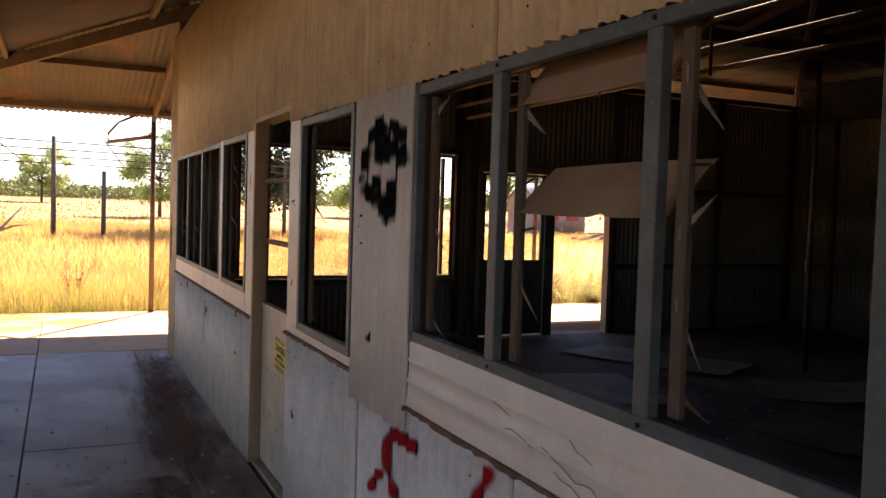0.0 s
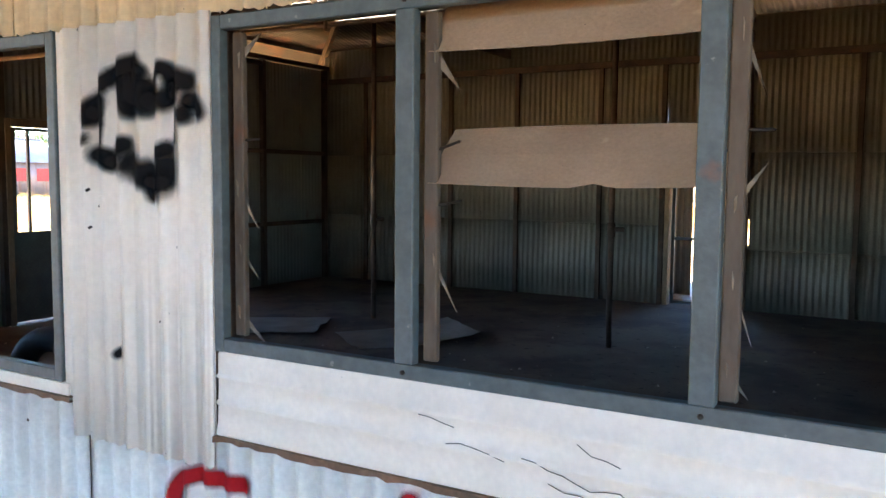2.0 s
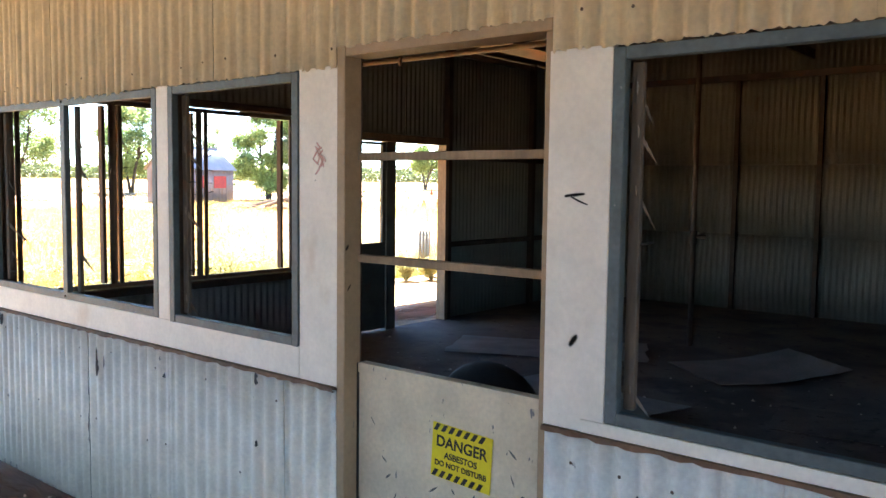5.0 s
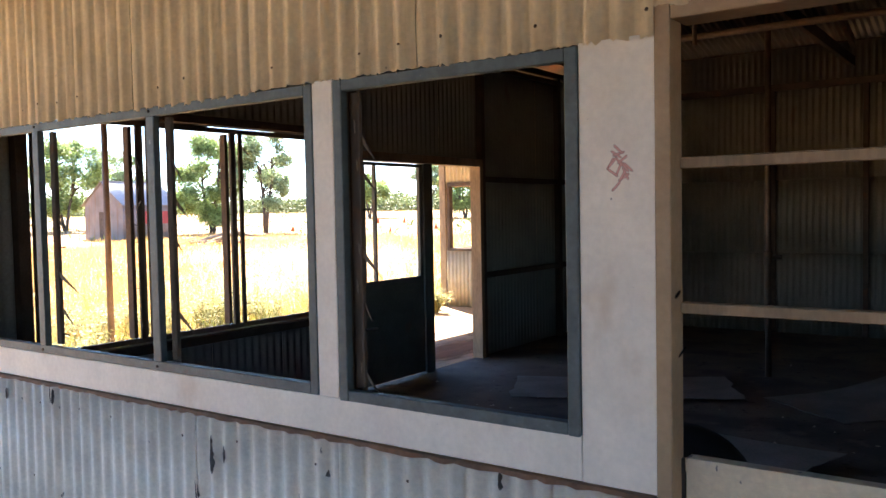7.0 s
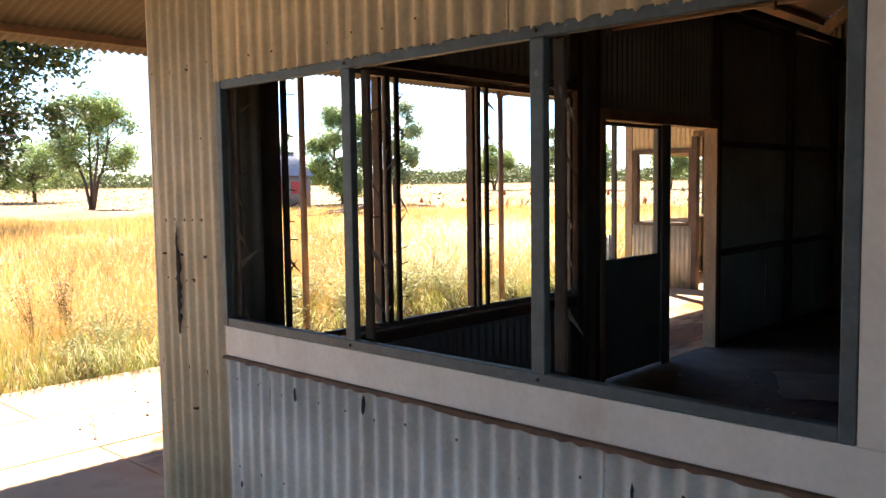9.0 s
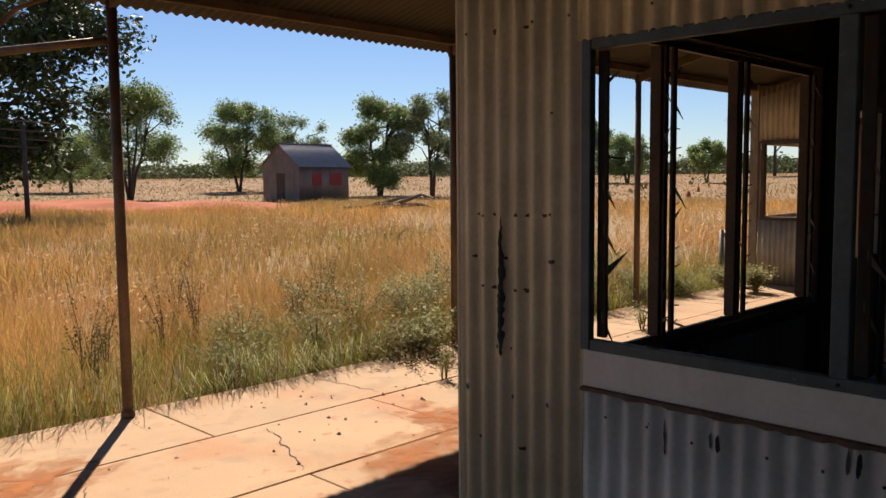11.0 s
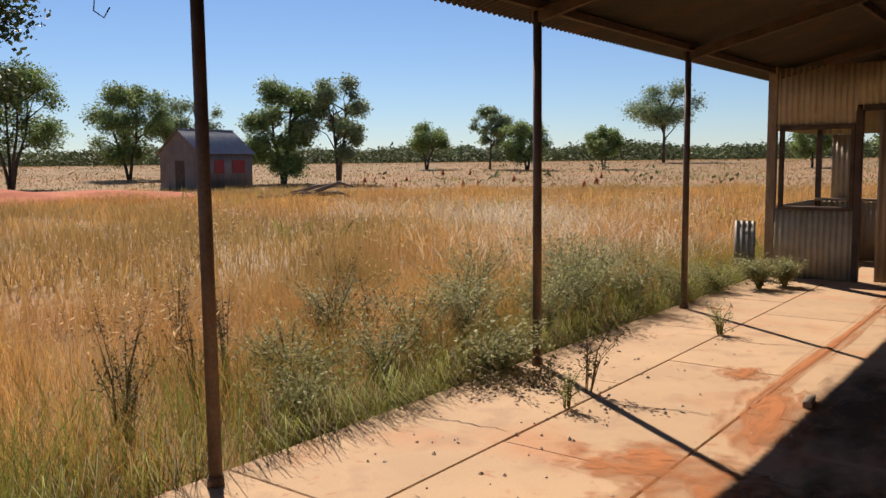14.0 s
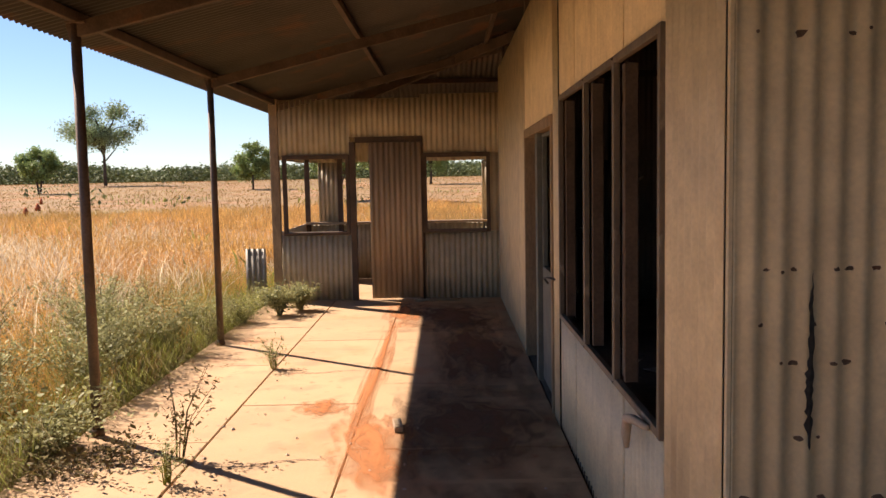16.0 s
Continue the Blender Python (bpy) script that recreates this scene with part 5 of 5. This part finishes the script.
def tree(x, y, h, w, trunk_r, leaf_mat, count, size, seed, label, lean=0.0, stems=1, low=0.25, gaps=0.0):
    """Trunks that fork into limbs, each limb ending in a ragged clump of leaves; clumps leave gaps between them."""
    e = empty("tree", label, "tree", group="gum trees")
    rng = random.Random(seed)
    rs = np.random.default_rng(seed)
    z_low, z_top = h * low, h * 0.95
    mid, half = (z_low + z_top) / 2, (z_top - z_low) / 2
    heads = []
    for i in range(30):
        a, t = i * 2.399 + rng.uniform(-0.5, 0.5), rng.uniform(-0.9, 0.95)
        q = math.sqrt(max(0.05, 1 - t * t)) * rng.uniform(0.45, 1.0) * (1 + 0.3 * noise.noise((math.cos(a), math.sin(a), seed)))
        if rng.random() > gaps:
            heads.append((Vector((w * 0.40 * q * math.cos(a) + lean * h * 0.4, w * 0.40 * q * math.sin(a), mid + half * 0.85 * t)), w * rng.uniform(0.08, 0.17)))
    forks = []
    for k in range(stems):
        a = 2 * math.pi * k / stems + rng.uniform(-0.4, 0.4)
        out = w * 0.10 * (stems > 1)
        p = [Vector((0.1 * math.cos(a) * (stems > 1), 0.1 * math.sin(a) * (stems > 1), 0)), Vector((out * 0.5 * math.cos(a) + lean * h * 0.1, out * 0.5 * math.sin(a), h * 0.22)),
             Vector((out * 1.2 * math.cos(a) + lean * h * 0.22, out * 1.2 * math.sin(a), h * 0.42)), Vector((out * 1.5 * math.cos(a) + lean * h * 0.3, out * 1.5 * math.sin(a), h * 0.68))]
        tube("trunk", p, [trunk_r, trunk_r * 0.8, trunk_r * 0.6, trunk_r * 0.25], BARK, e, 7)
        forks.append(p)
    for c, r in heads:
        p = min(forks, key=lambda f: (f[2] - c).length)
        start = p[1].lerp(p[2], rng.uniform(0.3, 1.0)) if c.z < h * 0.6 else p[2].lerp(p[3], rng.uniform(0.0, 0.9))
        bend = start.lerp(c, 0.5) + Vector((rng.uniform(-1, 1), rng.uniform(-1, 1), rng.uniform(-0.5, 1))) * w * 0.05
        tube("limb", [start, bend, c], [trunk_r * 0.42, trunk_r * 0.26, trunk_r * 0.08], BARK, e, 5)
    cx, rad = np.array([tuple(c) for c, r in heads]), np.array([r for c, r in heads])
    share = rad ** 2 / (rad ** 2).sum()
    ids = rs.choice(len(cx), count, p=share)
    off = rs.normal(0, 1, (count, 3))
    off /= np.linalg.norm(off, axis=1)[:, None]
    off *= (rs.random(count) ** 0.5 * rs.uniform(0.6, 1.25, count))[:, None] * rad[ids][:, None] * np.array([1, 1, 0.8])
    p = cx[ids] + off
    lv = feathers("crown", p[:, 0], p[:, 1], p[:, 2], np.full(count, size), leaf_mat, "", 2, 0.6, 1.2, 0.36)
    lv.parent = e
    e.matrix_basis = pose(x, y, float(land(x, y)) - 0.03)


def polar(az, d):
    return 1.2 + d * math.cos(radians(az)), -2.4 + d * math.sin(radians(az))


for az, d, h, w, tr, lm, cnt, sz, seed, lean, st, low, gaps, label in (
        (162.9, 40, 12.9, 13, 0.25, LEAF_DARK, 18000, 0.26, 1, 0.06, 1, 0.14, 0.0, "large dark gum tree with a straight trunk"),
        (155.0, 72, 9.4, 8.6, 0.15, LEAF, 13000, 0.20, 2, 0.06, 4, 0.26, 0.05, "multi-stemmed gum tree above the red mound"),
        (148.2, 92, 9.8, 9.0, 0.17, LEAF, 13000, 0.23, 3, 0.0, 3, 0.14, 0.0, "bushy gum tree behind the shed"),
        (144.2, 96, 8.8, 8.0, 0.17, LEAF2, 9000, 0.23, 4, 0.0, 2, 0.16, 0.1, "lighter bushy gum tree behind the shed"),
        (138.6, 74, 9.0, 7.2, 0.2, LEAF, 20000, 0.20, 5, 0.0, 2, 0.06, 0.0, "dense rounded gum tree beside the shed"),
        (135.0, 72, 9.1, 5.6, 0.17, LEAF2, 9000, 0.20, 6, 0.06, 2, 0.16, 0.12, "lighter leaning gum tree beside the shed"),
        (128.8, 120, 6.2, 7.4, 0.17, LEAF, 6500, 0.25, 7, 0.05, 2, 0.42, 0.1, "small spreading gum tree in the field"),
        (124.5, 118, 8.6, 6.2, 0.18, LEAF2, 5200, 0.27, 8, 0.1, 1, 0.3, 0.15, "open-crowned gum tree in the field"),
        (122.0, 112, 6.6, 7.4, 0.18, LEAF, 8500, 0.25, 9, -0.05, 2, 0.10, 0.0, "low dense gum tree in the field"),
        (116.9, 112, 5.5, 5.2, 0.14, LEAF, 5200, 0.24, 10, 0.0, 2, 0.25, 0.05, "small round gum tree in the field"),
        (112.9, 150, 13.0, 13.6, 0.32, LEAF2, 8000, 0.30, 11, 0.0, 1, 0.45, 0.2, "tall airy gum tree standing alone"),
        (104.0, 112, 6.0, 5.8, 0.16, LEAF, 6000, 0.25, 12, 0.0, 1, 0.22, 0.05, "rounded gum tree near the enclosure"),
        (99.0, 70, 6.4, 6.2, 0.13, LEAF, 5500, 0.22, 13, 0.0, 2, 0.35, 0.15, "forked gum tree seen past the enclosure"),
        (95.6, 64, 5.8, 6.0, 0.12, LEAF, 5200, 0.22, 14, 0.05, 2, 0.35, 0.15, "forked gum tree seen past the enclosure"),
        (92.0, 120, 7.0, 7.4, 0.2, LEAF, 5000, 0.26, 18, 0.1, 1, 0.25, 0.1, "gum tree seen past the enclosure"),
        (172.5, 78, 8.8, 8.6, 0.2, LEAF, 7000, 0.22, 15, 0.0, 1, 0.15, 0.0, "gum tree beyond the wire fence"),
        (180.5, 130, 8.6, 8.6, 0.2, LEAF, 5200, 0.28, 16, 0.0, 1, 0.15, 0.0, "distant gum tree beyond the trellis"),
        (158.6, 96, 6.6, 9.0, 0.2, LEAF, 6000, 0.25, 17, 0.0, 2, 0.10, 0.0, "low gum tree beyond the red mound")):
    tree(*polar(az, d), h * 1.06, w * 1.12, tr, lm, cnt, sz, seed, label, lean, st, low, gaps)

# scrub belt along the horizon
n = 210000
a, r = RNG.uniform(84, 200, n), RNG.uniform(260, 460, n)
hgt = np.array([max(0.25, 0.75 + 0.55 * noise.noise((float(q) * 0.16, 1, 0)) + 0.35 * noise.noise((float(q) * 1.1, float(s) * 0.02, 0)) + 0.2 * noise.noise((float(q) * 5.0, 3, 0))) for q, s in zip(a, r)])
x, y = r * np.cos(np.radians(a)), r * np.sin(np.radians(a))
scrub = feathers("scrub", x, y, 1.8 + RNG.random(n) ** 0.8 * hgt * (0.8 + r * 0.0165), np.full(n, 0.8), SCRUB, "belt of low green scrub along the horizon", 2, 0.8, 1.2, 0.5)
tagged(scrub, category="scrub", kind="stuff")
n = 5000
a, r = RNG.uniform(88, 200, n), RNG.uniform(60, 150, n)
keep = np.array([noise.noise((float(q) * 0.5, float(s) * 0.06, 3)) for q, s in zip(a, r)]) > 0.40
a, r = a[keep], r[keep]
x, y = r * np.cos(np.radians(a)), r * np.sin(np.radians(a))
scrub = feathers("low_bushes", x, y, land(x, y) + RNG.random(len(x)) * 0.9, np.full(len(x), 0.45), SCRUB, "scattered low bushes in the grass", 4, 0.8, 1.2)
tagged(scrub, category="bushes", kind="stuff")

# red mound
bm = bmesh.new()
bmesh.ops.create_grid(bm, x_segments=60, y_segments=24, size=1)
for v in bm.verts:
    q = max(0, 1 - v.co.x ** 2 - v.co.y ** 2)
    nz = noise.noise((v.co.x * 4, v.co.y * 3, 0))
    v.co = Vector((v.co.x * 13, v.co.y * 5, -0.2 + q ** 0.6 * (0.6 + 0.3 * nz)))
mound = part("dirt_mound", bm, RED_DIRT)
mound.matrix_basis = pose(*polar(158.5, 50), 0.05, 0, 0, 62)
tagged(mound, "low bare mound of red dirt in the grass", "dirt mound")
for az, d, rot, s, seed in ((137.5, 44, 20, 1.0, 1), (139.5, 42, 60, 0.7, 2)):
    e = empty("fallen_log", "bleached fallen tree limb lying in the grass", "log", group="fallen logs")
    rng = random.Random(seed)
    for i in range(5):
        a = rng.uniform(-0.5, 0.5)
        p0 = Vector((rng.uniform(-1, 0.5), rng.uniform(-0.4, 0.4), 0.2))
        p1 = p0 + Vector((math.cos(a), math.sin(a), rng.uniform(0, 0.35))) * rng.uniform(1.0, 2.0) * s
        p2 = p1 + Vector((math.cos(a * 2), math.sin(a * 2), rng.uniform(-0.3, 0.3))) * rng.uniform(0.8, 1.4) * s
        tube("limb", [p0, p1, p2], [0.13 * s, 0.09 * s, 0.03], LOG, e, 6)
    e.matrix_basis = pose(*polar(az, d), -0.1, 0, 0, rot)

# ---- shed ----
shed = empty("shed", "small grey corrugated iron shed with red-painted hatches", "shed")
L_, W_, HE, HR = 4.9, 4.5, 2.72, 4.35
for k in range(7):
    u0, u1 = -L_ / 2 + k * L_ / 7, -L_ / 2 + (k + 1) * L_ / 7
    sheet("wall_sheet", X, OUT_A, W_ / 2, u0, u1 - 0.005, 0, HE, SHED, shed, per=4)
    sheet("wall_sheet", X, OUT_A, -W_ / 2, u0, u1 - 0.005, 0, HE, SHED, shed, per=4)
for s in (-1, 1):
    gx = s * L_ / 2
    t = 0.03 * s
    mesh("gable_wall", [(gx, -W_ / 2, 0), (gx, W_ / 2, 0), (gx, W_ / 2, HE), (gx, 0, HR), (gx, -W_ / 2, HE), (gx - t, -W_ / 2, 0), (gx - t, W_ / 2, 0), (gx - t, W_ / 2, HE), (gx - t, 0, HR), (gx - t, -W_ / 2, HE)],
         [(0, 1, 2, 3, 4), (9, 8, 7, 6, 5), (0, 5, 6, 1), (1, 6, 7, 2), (2, 7, 8, 3), (3, 8, 9, 4), (4, 9, 5, 0)], SHED, shed)
    box("gable_door", (gx + s * 0.01 - 0.02, -0.5, 0.02), (gx + s * 0.01 + 0.02, 0.5, 2.1), TIMBER, shed)
    n = int((L_ + 0.4) / PITCH * 3)
    verts, faces = [], []
    for i in range(n + 1):
        u = -L_ / 2 - 0.2 + (L_ + 0.4) * i / n
        verts += [(u, s * (W_ / 2 + 0.25), HE - 0.16 + ripple(u)), (u, 0, HR + 0.03 + ripple(u)), (u, s * (W_ / 2 + 0.25), HE - 0.17 + ripple(u)), (u, 0, HR + 0.02 + ripple(u))]
    for i in range(n):
        b = i * 4
        faces += [(b, b + 4, b + 5, b + 1), (b + 2, b + 3, b + 7, b + 6), (b, b + 2, b + 6, b + 4)]
    mesh("roof_slope", verts, faces, SHED_ROOF, shed, "", True)
box("ridge_cap", (-L_ / 2 - 0.2, -0.12, HR + 0.02), (L_ / 2 + 0.2, 0.12, HR + 0.07), SHED_ROOF, shed)
for u, w_ in ((-0.75, 0.9), (1.1, 1.2)):
    box("hatch", (u - w_ / 2, -W_ / 2 - 0.05, 1.15), (u + w_ / 2, -W_ / 2 - 0.015, 2.1), RED_PAINT, shed, "red-painted hatch")
box("side_tank", (L_ / 2 + 0.1, -1.2, 0.2), (L_ / 2 + 0.6, 0.2, 2.2), SHED_ROOF, shed, bevel=0.1)
sx, sy = polar(143.6, 66)
shed.matrix_basis = pose(sx, sy, float(land(sx, sy)) - 0.02, 0, 0, 93)

# ---- fence frame beyond the verandah ----
pergola = empty("trellis_frame", "tall bare trellis of timber posts and wires", "trellis")
for x, y, h in ((-26.5, -1.3, 4.0), (-28.5, 0.6, 2.8), (-31.5, 6.6, 3.6), (-31, 8.9, 3.7), (-27.5, -8, 4.0)):
    tube("post", [(x, y, -0.2), (x, y, h)], [0.10, 0.085], BARK, pergola, 8)
for z, x in ((3.95, -26.5), (3.7, -27.5), (3.45, -28.5), (3.2, -29.5)):
    tube("rail", [(x, -12, z), (x - 1.5, 4, z - 0.15), (x - 3, 10, z - 0.3)], [0.03, 0.03, 0.03], TIMBER, pergola, 6)
for y in (-6, -3.5, 0.5, 2.5):
    tube("cross_rail", [(-26, y, 3.9), (-31, y + 1, 3.15)], [0.028, 0.028], TIMBER, pergola, 6)
snag = empty("dead_branch", "bare grey fallen branch in the grass", "branch")
tube("limb", [(-18, -3.6, 0.1), (-18.2, -2.6, 0.7), (-18.3, -2.1, 1.3)], [0.07, 0.05, 0.02], LOG, snag, 6)
tube("limb", [(-18.1, -3.0, 0.45), (-18, -2.3, 0.75), (-18, -1.9, 0.8)], [0.05, 0.035, 0.015], LOG, snag, 6)
rng = random.Random(3)
for i in range(12):
    x, y = polar(rng.uniform(112, 134), rng.uniform(55, 100))
    r, h = rng.uniform(0.12, 0.22), rng.uniform(0.35, 0.75)
    t = tube("termite_mound", [(0, 0, 0), (0.03, 0, h * 0.5), (0, 0.03, h)], [r, r * 0.8, r * 0.25], RED_DIRT, None, 7)
    t.matrix_basis = pose(x, y, float(land(x, y)))
    tagged(t, "small red termite mound in the grass", "termite mound", "termite mounds")

# ---- small things on the slabs ----


SAND_FADE = spray("thin_red_sand", (0.42, 0.165, 0.07), 5, 1.7, 0.85, 1.75)
DIRT_SHADE_FADE = spray("brown_dirt_and_shade", (0.17, 0.095, 0.06), 7, 1.6, 0.8, 2.0)


def drift(x, y, sx, sy, rz, label, film=SAND_FADE):
    """A thin film of sand, dirt or painted shade that fades out at its ragged rim."""
    bm = bmesh.new()
    bmesh.ops.create_grid(bm, x_segments=40, y_segments=40, size=1)
    layer = bm.loops.layers.uv.new("fade")
    fade = {}
    for v in bm.verts:
        px, py = v.co.x, v.co.y
        q = math.hypot(px, py) - 0.35 * noise.noise((px * 1.8 + x, py * 1.8 + y, 0)) - 0.25 * noise.noise((px * 6 + x, py * 6, 1))
        fade[v] = q
        v.co = Vector((px * sx * 1.2, py * sy * 1.2, 0.0035 + 0.008 * max(0, 0.8 - q)))
    for f in bm.faces:
        for lp in f.loops:
            lp[layer].uv = (0.5, max(0.0, min(1.1, fade[lp.vert])))
    ob = part("slab_film", bm, film)
    ob.matrix_basis = pose(x, y, 0, 0, 0, rz)
    tagged(ob, label, "sand", "sand drifts")


drift(-1.28, 2.95, 0.28, 0.85, 10, "drift of red sand along a slab joint")
drift(-1.55, 1.7, 0.5, 0.35, 20, "drift of red sand on the concrete")
drift(-1.0, 1.15, 0.55, 0.7, 0, "wide drift of red sand on the slab")
drift(-2.35, -0.9, 0.4, 0.55, 30, "drift of red sand near the post shadow")
drift(-1.9, -1.6, 0.3, 0.4, 30, "small drift of red sand on the concrete")
drift(-1.35, 8.3, 0.25, 0.9, 0, "drift of red sand at the enclosure door")
drift(-2.75, -1.55, 0.45, 0.4, 0, "patch of red sand near the verandah corner")
drift(-1.75, 3.9, 0.2, 0.25, 0, "small red sand patch on the slab")
drift(-1.43, 5.2, 0.10, 2.4, 0, "line of red sand in a slab joint")
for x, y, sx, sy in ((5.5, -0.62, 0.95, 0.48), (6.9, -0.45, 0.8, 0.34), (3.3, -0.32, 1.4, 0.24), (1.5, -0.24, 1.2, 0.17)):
    drift(x, y, sx, sy, 0, "dark brown dirt spread along the wall foot", DIRT_SHADE_FADE)
# Brown stain by the side wall, with the slab's shade painted in.
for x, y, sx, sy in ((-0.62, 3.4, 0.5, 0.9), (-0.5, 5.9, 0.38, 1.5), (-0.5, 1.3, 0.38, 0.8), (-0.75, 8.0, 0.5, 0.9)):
    drift(x, y, sx, sy, 0, "brown dirt stain with the slab's shade painted in", DIRT_SHADE_FADE)
for ax, ay, bx, by in ((-2.3, 2.55, -1.46, 2.78), (-1.38, 1.92, -0.6, 1.72), (-2.36, 5.0, -1.5, 5.12), (-1.36, 4.62, -0.3, 4.5), (-2.3, 0.62, -1.5, 0.36), (-3.2, 1.6, -2.45, 1.75), (-2.1, -0.6, -1.5, -1.0), (2.4, -1.2, 2.7, -0.4)):
    verts, faces = [], []
    for i in range(31):
        f = i / 30
        w = 0.0045 * (0.3 + 0.7 * math.sin(math.pi * f)) * (1 + 0.6 * noise.noise((f * 14, ax, 2)))
        px, py = ax + (bx - ax) * f, ay + (by - ay) * f + 0.06 * noise.noise((f * 5, ax, ay)) + 0.02 * noise.noise((f * 19, ay, ax))
        verts += [(px, py - w, 0.0042), (px, py + w, 0.0042)]
    mesh("crack", verts, [(2 * i, 2 * i + 2, 2 * i + 3, 2 * i + 1) for i in range(30)], JOINT, pavement, "hairline crack filled with dirt")
chip = box("timber_offcut", (-0.03, -0.11, 0), (0.03, 0.11, 0.04), PALE_WOOD, None, "", 0.004)
chip.matrix_basis = pose(-1.14, 3.33, 0.004, 0, 0, 8)
tagged(chip, "short split timber offcut lying on the slab", "timber offcut")
stick = tube("stick", [(-1.25, 9.2, 0.025), (-0.9, 9.25, 0.03), (-0.6, 9.22, 0.02)], [0.018, 0.02, 0.012], PALE_WOOD, None, 6)
tagged(stick, "pale stick lying before the enclosure door", "stick")
verts, faces = [], []
rng = random.Random(9)
for cx, cy, n, sx_, sy_ in ((5.3, -0.75, 260, 1.0, 0.45), (3.0, -0.3, 60, 1.5, 0.2), (-1.9, 1.4, 60, 0.8, 1.6), (-2.7, 2.4, 70, 0.4, 0.8), (3, 2.5, 260, 2.5, 1.8), (6.5, 3.5, 200, 2.0, 2.2)):
    for i in range(n):
        px, py = rng.gauss(cx, sx_), rng.gauss(cy, sy_)
        if -0.03 < py < 0.12 and px > -0.05 or -0.05 < px < 0.1 and py > 0:
            continue
        s, a, b = rng.uniform(0.004, 0.018), rng.uniform(0, 6.3), len(verts)
        for k in range(4):
            rr = s * rng.uniform(0.6, 1.3)
            verts.append((px + rr * math.cos(a + k * 1.57), py + rr * math.sin(a + k * 1.57), 0.003))
        verts.append((px, py, 0.004 + s * rng.uniform(0.3, 1.0)))
        faces += [(b, b + 1, b + 4), (b + 1, b + 2, b + 4), (b + 2, b + 3, b + 4), (b + 3, b, b + 4), (b + 3, b + 2, b + 1, b)]
tagged(mesh("litter", verts, faces, RAG, None, "scattered crumbs of plaster, leaves and dirt on the floor"), category="litter", kind="stuff")
